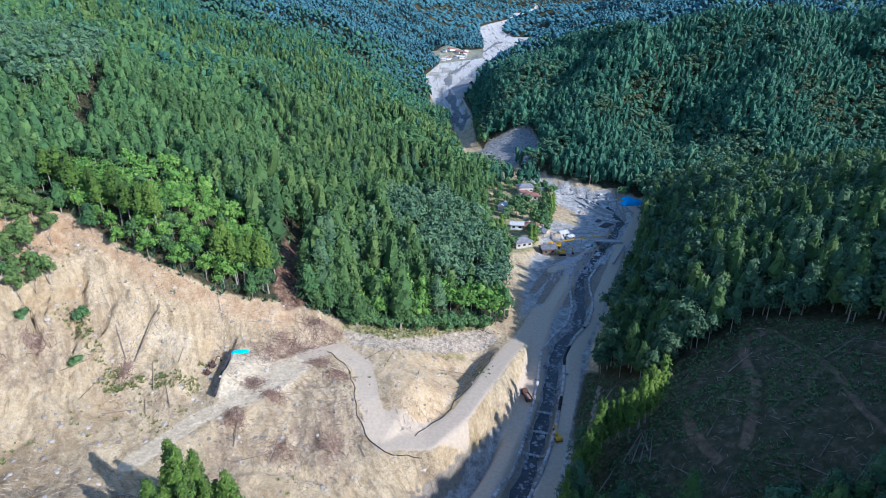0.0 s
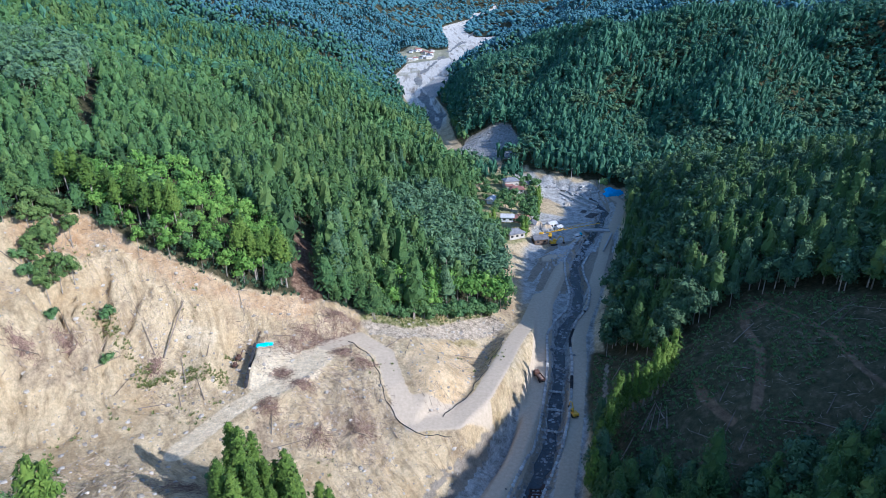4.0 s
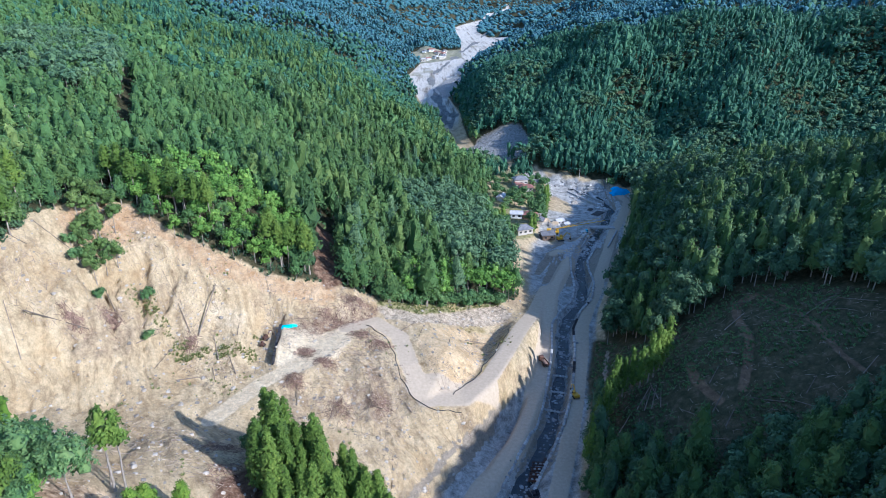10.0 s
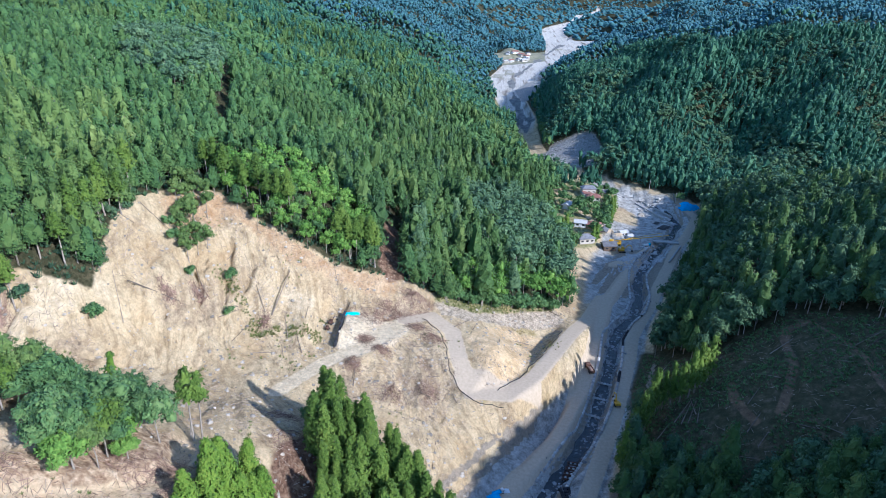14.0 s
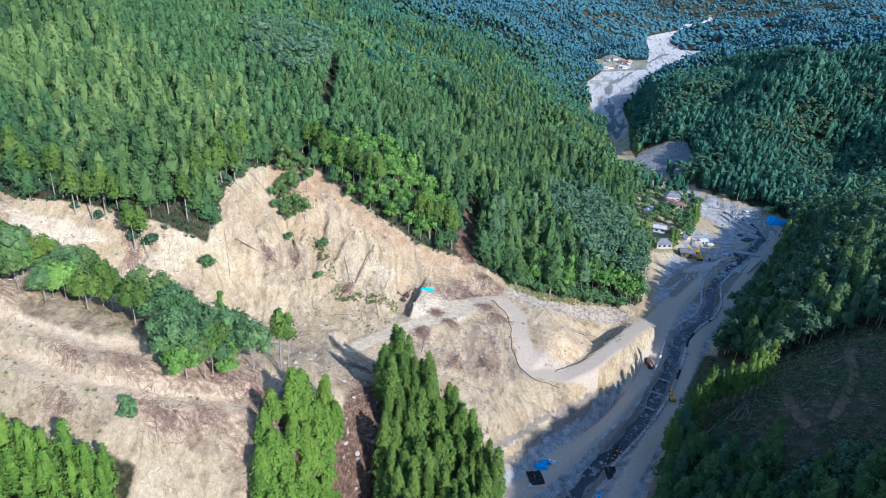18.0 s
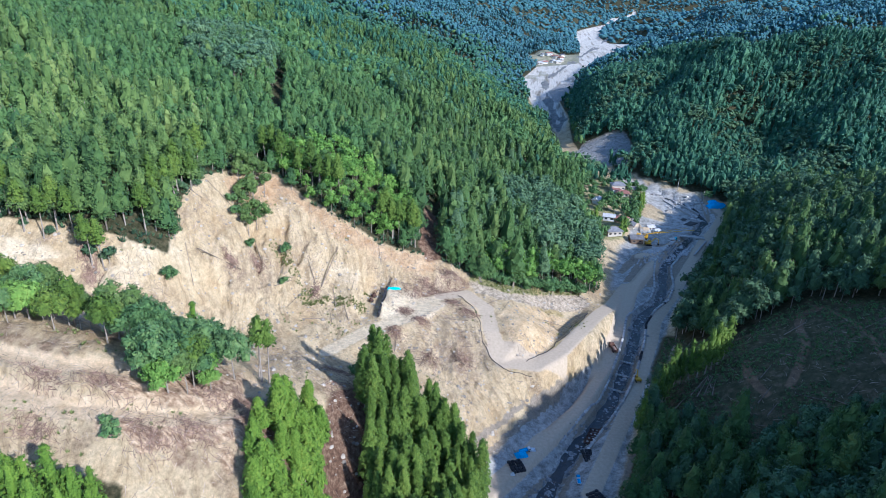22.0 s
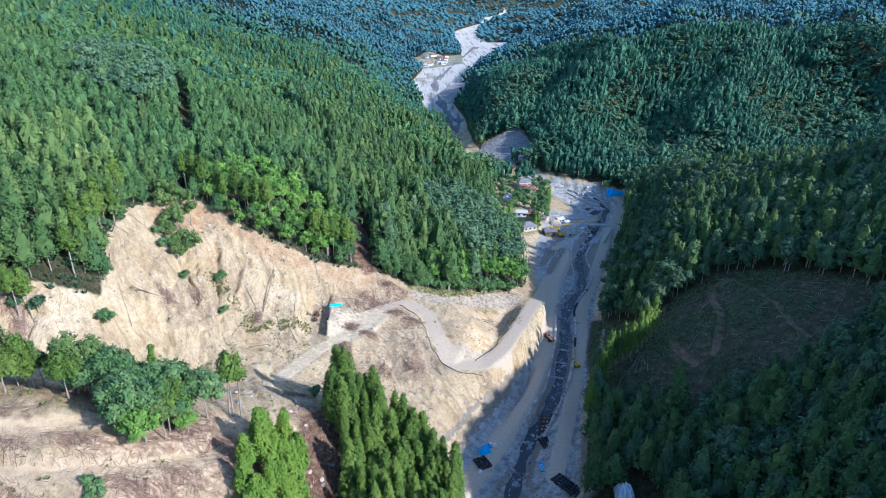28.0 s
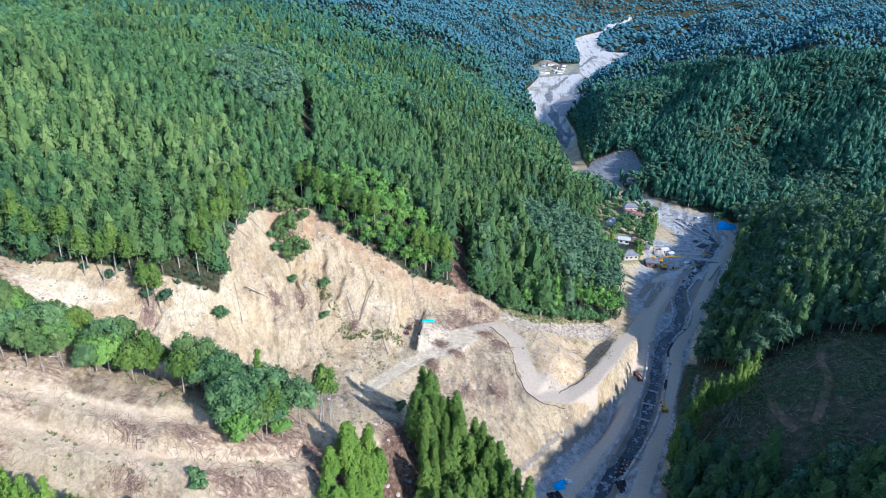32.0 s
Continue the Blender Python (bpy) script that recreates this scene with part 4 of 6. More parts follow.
def forest(name, spots, models, mats, label, seed, trunk=True, spread=1.0, smooth=False):
    """One wood out of many trees that nobody could count: spots are rows of x, y, z, size, model."""
    g = np.random.default_rng(seed)
    V, F, I, T, off = [], [], [], [], 0
    for k, (cv, cf, th, tr) in enumerate(models):
        s = spots[spots[:, 4] == k]
        if not len(s):
            continue
        v, f, m = cv, cf, np.zeros(len(cf), int)
        if trunk:
            sv, sf = stem(th, tr, 3)
            v, f, m = np.concatenate([cv, sv]), np.concatenate([cf, sf + len(cv)]), np.concatenate([m, np.ones(len(sf), int)])
        a = g.random(len(s)) * 2 * math.pi
        wide = s[:, 3] * spread * (0.85 + 0.3 * g.random(len(s)))
        lean = g.normal(size=(len(s), 2)) * 0.025
        x = (v[None, :, 0] * np.cos(a)[:, None] - v[None, :, 1] * np.sin(a)[:, None]) * wide[:, None] + s[:, :1] + lean[:, :1] * v[None, :, 2]
        y = (v[None, :, 0] * np.sin(a)[:, None] + v[None, :, 1] * np.cos(a)[:, None]) * wide[:, None] + s[:, 1:2] + lean[:, 1:] * v[None, :, 2]
        z = v[None, :, 2] * s[:, 3:4] + s[:, 2:3]
        V.append(np.stack([x, y, z], -1).reshape(-1, 3))
        F.append((f[None] + (np.arange(len(s)) * len(v))[:, None, None]).reshape(-1, 3) + off)
        I.append(np.where(np.tile(m, len(s)) == 1, 1, np.repeat(s[:, 5].astype(int), len(f))))
        T.append(np.repeat(g.random(len(s)), len(f)))
        off += len(v) * len(s)
    if not V:
        return None
    me = mesh_from(name, np.concatenate(V), np.concatenate(F), mats, np.concatenate(I), smooth, np.concatenate(T))
    return tagged(new(name, me), label, "forest", kind="stuff")


def scatter(x0, x1, y0, y1, gap, seed):
    g = np.random.default_rng(seed)
    x, y = np.meshgrid(np.arange(x0, x1, gap), np.arange(y0, y1, gap))
    x, y = x.ravel() + (g.random(x.size) - 0.5) * gap * 0.9, y.ravel() + (g.random(x.size) - 0.5) * gap * 0.9
    seen = (y > -60) & (x < 10 + 0.95 * (y + 60) + 30) & (x > -15 - 1.08 * (y + 70) - 30)
    x, y = x[seen], y[seen]
    wooded = (inside(x, y, SLIDE) < 1.5) & (inside(x, y, VALLEY) < -1.5) & (inside(x, y, FELLED) < 1) & (inside(x, y, SCREE) < 0) & (inside(x, y, GORGE_SLOPE) < 0) & (inside(x, y, GORGE_GRASS) < 0) & (inside(x, y, FIELD) < -2) & (np.hypot(x - 32, y - 82) > 13)
    wooded &= ~((x > -172) & (x < -30) & (y < 45)) & (inside(x, y, OPENING) < 0)
    for line in TREE_GAPS:
        wooded &= near_line(x, y, line)[0] > 2.6
    return x[wooded], y[wooded]


# the leaves a tree can have, by number; 1 is the bark, 2 and 3 carry haze blue
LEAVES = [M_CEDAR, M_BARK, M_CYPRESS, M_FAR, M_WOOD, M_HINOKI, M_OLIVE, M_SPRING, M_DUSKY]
ROUND, POINTED, SLIM = 0, 1, 2


def stand_of(x, y, g):
    """Shape, leaves and size of each tree, by its stand; bluer leaves paint distant haze."""
    n = len(x)
    wobble = fbm(x, y, 16, 3, 44) * 14
    u, w = g.random(n), np.clip(0.5 + fbm(x, y, 42, 3, 46) * 1.7, 0, 1)
    shape, leaf, size = np.full(n, SLIM), np.where(u < 0.12, 0, 5), np.full(n, 0.92)
    patch = fbm(x, y, 80, 3, 47)
    leaf = np.where((patch > 0.06) & (u > 0.1), 0, leaf)
    shape = np.where(patch > 0.06, POINTED, shape)
    size = np.where(patch > 0.06, 1.06, size)

    def put(mask, a, b, c, share=1.0):
        k = mask & (g.random(n) < share)
        shape[k], leaf[k], size[k] = a, b, c
    west = x < 34
    olive = west & (inside(x, y, STAND_OLIVE) + wobble * 2.5 > 0)
    put(olive, POINTED, 6, 1.05, 0.9)
    put(olive & (w > 0.6), SLIM, 5, 1.0, 0.7)
    put(olive & (w < 0.35), POINTED, 0, 1.1, 0.6)
    put(west & (inside(x, y, STAND_TALL) + wobble * 0.4 > 0), POINTED, 0, 1.14, 0.9)
    put(west & (inside(x, y, STAND_TALL) + wobble * 0.4 > 0), POINTED, 4, 1.0, 0.22)
    put(west & (inside(x, y, STAND_ROWS) + wobble * 0.2 > 0), SLIM, 5, 0.8)
    put(west & (inside(x, y, STAND_BRIGHT) + wobble * 0.3 > 0), ROUND, 7, 0.78)
    put(west & (inside(x, y, STAND_BRIGHT) + wobble * 0.3 > 0), ROUND, 5, 0.72, 0.2)
    put(west & (inside(x, y, STAND_GREY) + wobble * 0.5 > 0), ROUND, 8, 0.95, 0.7)
    put(west & (inside(x, y, STAND_DUSKY) + wobble * 0.5 > 0), ROUND, 8, 1.05, 0.75)
    put(west & (near_line(x, y, [(-30, 218), (-5, 232), (18, 246)])[0] < 8), ROUND, 7, 0.85, 0.8)
    # the eastern hill: tall cedars with broadleaf trees between them
    east = ~west & (y < 430)
    put(east, POINTED, 0, 1.12)
    put(east, POINTED, 4, 1.06, 0.35)
    put(east & (w > 0.45), ROUND, 4, 1.1, 0.6)
    put(east & (w > 0.62), ROUND, 8, 1.0, 0.4)
    # the northern hill
    north = ~west & (y >= 430)
    put(north, POINTED, 2, 1.05)
    put(north & (w > 0.55), ROUND, 4, 1.0, 0.8)
    # far down the valley, leaves turn bluer with distance in place of haze
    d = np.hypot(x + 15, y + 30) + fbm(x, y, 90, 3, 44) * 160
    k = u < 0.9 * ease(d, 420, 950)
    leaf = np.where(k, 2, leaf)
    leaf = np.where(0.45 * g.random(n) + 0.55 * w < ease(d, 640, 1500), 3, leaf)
    return shape, leaf, size


def grown(x, y, g, tall=0.12):
    # within a stand, too, whole patches are taller or lower
    u, v = x + fbm(x, y, 40, 2, 61) * 40, y + fbm(x, y, 40, 2, 62) * 40
    age = np.floor(vnoise(u / 55, v / 75, 63) * 6) / 6
    shape, leaf, size = stand_of(x, y, g)
    return np.stack([x, y, height(x, y) - 0.3, size * (0.86 + 0.28 * age) * (1 + g.normal(size=len(x)) * tall), shape, leaf], -1)


def sorted_out(spots, models, g):
    """Each tree gets one of the models of its shape: models are lists by shape, joined in that order."""
    first = np.cumsum([0] + [len(m) for m in models])
    out = spots.copy()
    for k, m in enumerate(models):
        sel = spots[:, 4] == k
        out[sel, 4] = first[k] + g.integers(0, len(m), np.count_nonzero(sel))
    return out, [m for ms in models for m in ms]


def crowns(seed, rings, segs, blades, size, each, n=3, core=0.86):
    """Models of the three shapes, as rich as the distance asks for."""
    return ([(*round_crown(12.5 + 0.8 * i, 3.7 + 0.3 * i, 3.0, 6 if blades > 100 else 3, 5 if blades > 100 else 4, blades, size * 1.05, seed + i, each, core - 0.12), 9, 0.25) for i in range(n)],
            [(*cone_crown(14.6 + 1.1 * i, 3.8 + 0.25 * i, 4.5, rings, segs, blades, size, seed + 10 + i, each, 0.52, core), 14, 0.28) for i in range(n)],
            [(*cone_crown(12.4 + 0.6 * i, 3.5 + 0.2 * i, 4, rings, segs, blades, size, seed + 20 + i, each, 0.42, core), 12, 0.24) for i in range(n)])


x, y = scatter(-520, 480, -60, 480, 4.5, 1)
far_off = np.hypot(x + 15, y + 30) + fbm(x, y, 50, 2, 45) * 60
x, y, far_off = x[far_off < 470], y[far_off < 470], far_off[far_off < 470]
spots = grown(x, y, RNG)
# larger crowns stand further apart
thin = np.where(x < 34, np.where(spots[:, 4] == ROUND, 0.76, np.where(spots[:, 4] == POINTED, 0.66, 0.8)), 0.74)
deep = (x > 15) & (y < 135)
thin[deep] = 0.9
spots[deep, 3] *= 0.86
spots[:, 3] *= 1.1
keep = RNG.random(len(x)) < thin
spots, far_off = spots[keep], far_off[keep]
near = far_off < 265
west = spots[:, 0] < 34
for nm, side, place in (("wood_west", west, "steep western valley side"), ("wood_east", ~west, "shaded eastern valley side")):
    own, models = sorted_out(spots[side & near], crowns(40, 7, 7, 480, 0.95, 5, 3, 0.70), RNG)
    forest("mixed_" + nm, own, models, LEAVES, "dense cedar and broadleaf wood on the " + place, 3)
    own, models = sorted_out(spots[side & ~near], crowns(140, 5, 6, 130, 1.3, 4, 3, 0.72), RNG)
    forest("further_" + nm, own, models, LEAVES, "dense green plantation higher up the " + place, 4)
x, y = scatter(-1000, 1000, -60, 850, 4.6, 2)
d = np.hypot(x + 15, y + 30) + fbm(x, y, 50, 2, 45) * 60
sel = (d >= 470) & (d < 820)
own, models = sorted_out(grown(x[sel], y[sel], RNG), crowns(240, 2, 4, 26, 1.8, 2, 3, 0.78), RNG)
forest("hillside_wood", own, models, LEAVES, "dense mixed conifer and broadleaf wood on the further hills", 5, False, 1.25)
FAR = [[(*cone_crown(13, 5.0, 8.0, 1, 4, 0, 1, 100 + i, full=0.5), 0, 0) for i in range(3)]] * 3
x, y = scatter(-1900, 1900, 0, 1900, 5.6, 3)
d = np.hypot(x + 15, y + 30) + fbm(x, y, 50, 2, 45) * 60
sel = (d >= 820) & (d < 1850)
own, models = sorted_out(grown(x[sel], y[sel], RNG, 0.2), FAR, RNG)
forest("distant_wood", own, models, LEAVES, "haze blue forest covering the distant hills", 6, False, 1.4, True)
VERY_FAR = [[(*cone_crown(15, 25.0, 4, 1, 4, 0, 1, 110 + i, full=0.5), 0, 0) for i in range(3)]] * 3
x, y = scatter(-3400, 3400, 0, 4400, 24.0, 4)
d = np.hypot(x + 15, y + 30) + fbm(x, y, 50, 2, 45) * 60
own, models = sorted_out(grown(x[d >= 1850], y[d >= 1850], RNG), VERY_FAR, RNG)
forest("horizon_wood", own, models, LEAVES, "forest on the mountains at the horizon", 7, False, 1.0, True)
# ---- trees that one could count ----
def part(name, me, parent, label=""):
    ob = new(name, me)
    ob.parent = parent
    return tagged(ob, label)


def stem_mesh(h, r, seed, segs=7, rings=6, limbs=0):
    """A tapered, slightly crooked trunk, with a few bare limbs."""
    g = np.random.default_rng(seed)
    bend = np.cumsum(g.normal(size=(rings + 1, 2)) * 0.06 * h / rings, axis=0) * 0.5
    a = np.arange(segs) * 2 * math.pi / segs
    V, F = [], []
    for i in range(rings + 1):
        s = i / rings
        rad = r * (1.25 if i == 0 else 1) * (1 - 0.75 * s)
        V.append(np.stack([np.cos(a) * rad + bend[i, 0] * (i > 0), np.sin(a) * rad + bend[i, 1] * (i > 0), 0 * a - 1.0 * (i == 0) + h * s], -1))
    for i in range(rings):
        for j in range(segs):
            F.append((i * segs + j, i * segs + (j + 1) % segs, (i + 1) * segs + (j + 1) % segs, (i + 1) * segs + j))
    V = np.concatenate(V)
    for k in range(limbs):
        s = 0.35 + 0.5 * g.random()
        t = g.random() * 2 * math.pi
        i = int(s * rings)
        o = np.array([*bend[i], h * s])
        e = o + np.array([math.cos(t), math.sin(t), 0.35]) * h * (0.10 + 0.12 * g.random())
        w = r * 0.22
        n0 = len(V)
        V = np.concatenate([V, [o + (0, 0, w), o + (w, 0, -w), o + (-w, 0, -w), e + (0, 0, w * 0.4), e + (w * 0.4, 0, -w * 0.4), e + (-w * 0.4, 0, -w * 0.4)]])
        F += [(n0, n0 + 1, n0 + 4, n0 + 3), (n0 + 1, n0 + 2, n0 + 5, n0 + 4), (n0 + 2, n0, n0 + 3, n0 + 5)]
    return mesh_from("trunk", V, np.array(F), [M_BARK])


def crown_mesh(model, material):
    v, f = model
    return mesh_from("crown", v, f, [material])


def tree_model(name, trunk, crown, label, category, group):
    """One tree with its parts, from which the others are copied."""
    ob = tagged(new(name), label, category, group)
    part("trunk", trunk, ob)
    part("crown", crown, ob)
    return ob


def plant(models, places, size=(0.9, 1.12), seed=0):
    """Copies of the models at places (x, y), turned and sized at random. The first of each model stands itself."""
    g = np.random.default_rng(seed)
    px, py = np.array([p[0] for p in places], float), np.array([p[1] for p in places], float)
    pz = height(px, py)
    used = set()
    for i, (x, y, z) in enumerate(zip(px, py, pz)):
        k = i % len(models)
        s = size[0] + (size[1] - size[0]) * g.random()
        w = s * (0.9 + 0.2 * g.random())
        m = pose(x, y, z - 0.2, g.normal() * 1.5, g.normal() * 1.5, g.random() * 360)
        ob = models[k]
        if k in used:
            ob = copy_thing(ob, m)
        else:
            ob.matrix_basis = m
            used.add(k)
        ob.scale = (w, w, s)
    for k, ob in enumerate(models):
        if k not in used:
            for o in (*ob.children, ob):
                bpy.data.objects.remove(o)


def in_patch(poly, gap, seed, jitter=0.55):
    g = np.random.default_rng(seed)
    xs, ys = [p[0] for p in poly], [p[1] for p in poly]
    x, y = np.meshgrid(np.arange(min(xs), max(xs), gap), np.arange(min(ys), max(ys), gap))
    x[1::2] += gap / 2
    x, y = x.ravel() + (g.random(x.size) - 0.5) * gap * jitter, y.ravel() + (g.random(x.size) - 0.5) * gap * jitter
    ok = inside(x, y, poly) > 0
    return list(zip(x[ok], y[ok]))


def cedar_models(label, group, h=24, r=2.8, base=4.5, material=M_GROVE, clumps=2400, seed=200, n=4, size=1.0, full=0.36):
    return [tree_model("cedar_tree", stem_mesh(h - 2, 0.3, seed + i), crown_mesh(cone_crown(h + i * 0.6, r, base, 12, 9, clumps, size, seed + i, 8, full, 0.62), material), label, "tree", group) for i in range(n)]


def broad_models(label, group, h=12, r=4.6, base=2.5, material=M_LEAF, clumps=1900, seed=300, n=3, size=0.85, lumps=8):
    return [tree_model("broadleaf_tree", stem_mesh(h * 0.6, 0.22, seed + i, limbs=4), crown_mesh(round_crown(h + i * 0.5, r, base, lumps, 6, clumps, size, seed + i, 8, 0.62), material), label, "tree", group) for i in range(n)]


BAND = [(-200, 60), (-146, 51), (-136, 57), (-130, 66), (-118, 61), (-111, 66), (-105, 56), (-98, 55), (-90, 67), (-90, 77), (-98, 85), (-112, 83), (-126, 81), (-138, 78), (-150, 74), (-200, 84)]
plant(cedar_models("tall green cedar tree in a dense grove below the slide", "cedar grove", r=3.1, clumps=2600, full=0.48), in_patch(GROVE, 4.1, 1, 0.8), (0.78, 1.1), 1)
plant(cedar_models("bright green cedar tree in a small grove beside the track", "small cedar grove", h=13.5, r=3.0, base=3, material=M_BRIGHT, clumps=1800, seed=220, full=0.45), in_patch(GROVE_SMALL, 3.6, 2, 0.8), (0.75, 1.1), 2)
plant(cedar_models("young bright green cedar tree in a planted stand", "young cedar stand", h=14, r=2.5, base=3, material=M_BRIGHT, clumps=1100, seed=240, size=0.75, full=0.45), in_patch(PLANTATION, 3.3, 3, 0.8), (0.82, 1.12), 3)
SPUR_TREES = [broad_models(label, "trees on the spur", h=h, r=r, base=b, material=m, clumps=3600, seed=300 + 7 * k, n=1, size=0.62, lumps=n)[0] for k, (label, h, r, b, m, n) in enumerate((
    ("leafy green broadleaf tree on the spur", 12, 4.6, 3, M_LEAF, 13), ("tall leafy green broadleaf tree on the spur", 13.5, 4.4, 4, M_LEAF, 13), ("bright green bushy tree on the spur", 9, 4.0, 2, M_SPRING, 12),
    ("tall olive green tree on the spur", 15, 3.6, 6, M_OLIVE, 12), ("low bright green tree on the spur", 8, 3.8, 1.5, M_SPRING, 11), ("spreading green tree on the spur", 11, 5.4, 3.5, M_LEAF, 15), ("pale green tree on the spur", 12, 3.4, 5, M_GROVE, 10)))]
spots = in_patch(BAND, 5.4, 4, 1.0)
random.Random(4).shuffle(spots)
spots += [(-103, 57), (-99, 55.5), (-95.5, 58), (-92, 63), (-100, 60), (-96, 62), (-105, 60)]
plant(SPUR_TREES, spots, (0.72, 1.3), 4)
LEGGY = cedar_models("tall thin cedar with a bare trunk and a tuft of crown", "thin cedars by the track", h=21, r=2.6, base=13, seed=260, clumps=420, n=2)
plant(LEGGY, [(-86, 79.5), (-84.2, 80.6), (-88, 82)], (0.95, 1.03), 5)
plant(cedar_models("slender yellow green tree above the slide bed", "slender trees", h=18, r=1.7, base=10, seed=265, clumps=260, n=1, material=M_BRIGHT), [(-109, 86)], (1, 1), 6)
rim_west = [(-214 + 5.2 * i + 1.5 * math.sin(i * 2.1), 110.5 + 0.35 * i * 1.05 + 2.2 * math.sin(i * 1.7) + 2) for i in range(12)]
rim_mid = [(-150 + 1.5 * math.sin(i * 2.3), 131 + 5.2 * i) for i in range(9)]
rim_head = [(-136 + 4.6 * i, 206 - 0.75 * i + 1.6 * math.sin(i * 2.7)) for i in range(9)]
rim_low = [(-80 + 2.6 * i, 200.5 + 0.5 * i + 1.2 * math.sin(i * 1.9)) for i in range(7)]
plant(cedar_models("cedar at the broken edge of the slide, its lower trunk bare", "edge trees of the slide", h=19.5, r=3.0, base=11, seed=270, clumps=900, n=3, full=0.4),
      rim_west + rim_mid + rim_head + rim_low, (0.88, 1.1), 7)
plant(broad_models("clump of green trees still standing on the slide", "trees on the slide", h=9.5, r=2.7, base=3.5, material=M_OLIVE, seed=310, clumps=900, n=2, size=0.65), [(-137, 179), (-134, 176), (-131, 172), (-129, 168), (-133, 181), (-128, 174), (-126, 178), (-130, 178), (-136, 193), (-133, 195), (-138, 189), (-131, 191), (-139, 196), (-135, 187), (-141, 192), (-137, 183), (-133, 184), (-140, 186)], (0.8, 1.35), 8)
plant(broad_models("low green bush clinging to the slide", "bushes on the slide", h=4, r=2.6, base=0.2, material=M_LEAF, seed=320, clumps=520, n=2, lumps=5),
      [(-139, 176), (-135, 171), (-127, 164), (-116, 174.6), (-112, 160.5), (-141, 127), (-104, 40), (-106, 41.5), (-70, 118)], (0.6, 1.15), 9)
plant(broad_models("green bush at the broken edge of the slide", "bushes along the edge", h=4.5, r=2.8, base=0.2, material=M_WOOD, seed=325, clumps=520, n=3, lumps=6),
      [(x + 1.5 * math.sin(3 * i), y + 2.2 + 0.8 * math.sin(5 * i)) for i, (x, y) in enumerate(rim_west + rim_mid)], (0.55, 1.1), 15)
row = [(68, 166), (65.5, 164), (63, 162), (60.5, 160.5), (57.5, 160), (55, 161), (52, 160.5), (49.5, 160), (47.5, 158), (45.5, 155), (43.5, 151), (41, 147.5), (38.5, 143.5), (36.5, 140), (34.5, 136), (33, 131)]
plant(cedar_models("sunlit cedar in a row beside the felled slope", "row of cedars", h=20, r=2.6, base=5, seed=280, clumps=620, n=3), row, (0.85, 1.08), 10)
village_wood = [(33, 395), (43, 388), (48, 392), (52, 396), (45, 382), (40, 378), (58, 376), (62, 364), (64, 372), (55, 372), (48, 376), (36, 368), (32, 356), (35, 350), (50, 348), (53, 350), (36, 430), (44, 436), (64, 432), (30, 425), (28, 405), (28, 352), (30, 362), (27, 374), (30, 384), (58, 384), (62, 378), (60, 370), (64, 386), (66, 392), (63, 398), (58, 396), (54, 390), (46, 400), (40, 404), (35, 400), (66, 404), (68, 412), (64, 420),
                (72, 424), (45, 428), (38, 424), (34, 414), (50, 434), (60, 436), (34, 336), (38, 331), (32, 344), (76, 430), (70, 434)]
plant(broad_models("garden tree among the houses", "village trees", h=7.5, r=3.4, base=0.8, seed=330, clumps=700, n=3, material=M_LEAF, lumps=12), village_wood, (0.65, 1.25), 11)
plant(cedar_models("dark pointed conifer beside a house", "village conifers", h=13, r=2.8, base=1, seed=290, clumps=420, n=1), [(51.5, 342), (48, 335), (67, 382), (30, 330), (72, 404), (69, 396), (33, 348), (29, 340)], (0.8, 1.15), 12)
plant(broad_models("rounded pale tree by the stream", "trees by the stream", h=9, r=4, base=2.5, seed=340, clumps=420, n=1), [(143, 428), (124, 427)], (0.7, 1.0), 13)

edge = [(-34 + 3.3 * i + 0.8 * math.sin(i * 2.2), 205.5 + 2.0 * i + 1.1 * math.sin(i * 1.6)) for i in range(16)]
plant(broad_models("bright green shrub at the foot of the wood", "shrubs along the meadow", h=5.5, r=2.8, base=0.3, material=M_LEAF, seed=350, clumps=600, n=3, lumps=9), edge, (0.9, 1.45), 14)
# ---- small builders ----
def boxes(name, items, material, bevel=0.04):
    """One mesh out of boxes (x, y, z, sx, sy, sz, turn about z, tilt about y), each with broken edges."""
    bm = bmesh.new()
    for x, y, z, sx, sy, sz, *turn in items:
        rz, ry = (list(turn) + [0, 0])[:2]
        bmesh.ops.create_cube(bm, size=1, matrix=pose(x, y, z, 0, ry, rz) @ Matrix.Diagonal((sx, sy, sz, 1)))
    if bevel:
        bmesh.ops.bevel(bm, geom=bm.edges[:], offset=bevel, segments=1, affect="EDGES")
    return finish(name, bm, material)


def finish(name, bm, material):
    me = bpy.data.meshes.new(name)
    bm.to_mesh(me)
    bm.free()
    me.materials.append(material)
    return me


def rods(name, items, material, segs=6):
    """One mesh out of tapered rods (from, to, radius, end radius)."""
    bm = bmesh.new()
    for a, b, r, r2 in items:
        a, b = Vector(a), Vector(b)
        q = (b - a).to_track_quat("Z", "Y").to_matrix().to_4x4()
        bmesh.ops.create_cone(bm, cap_ends=True, segments=segs, radius1=r, radius2=r2, depth=(b - a).length, matrix=Matrix.Translation((a + b) / 2) @ q)
    return finish(name, bm, material)


def at(x, y, dz=0.0):
    return float(height(np.array([x]), np.array([y]))[0]) + dz


def thing(name, label, category, place, group="", turn=0.0):
    ob = tagged(new(name), label, category, group)
    ob.matrix_basis = pose(*place, 0, 0, turn)
    return ob


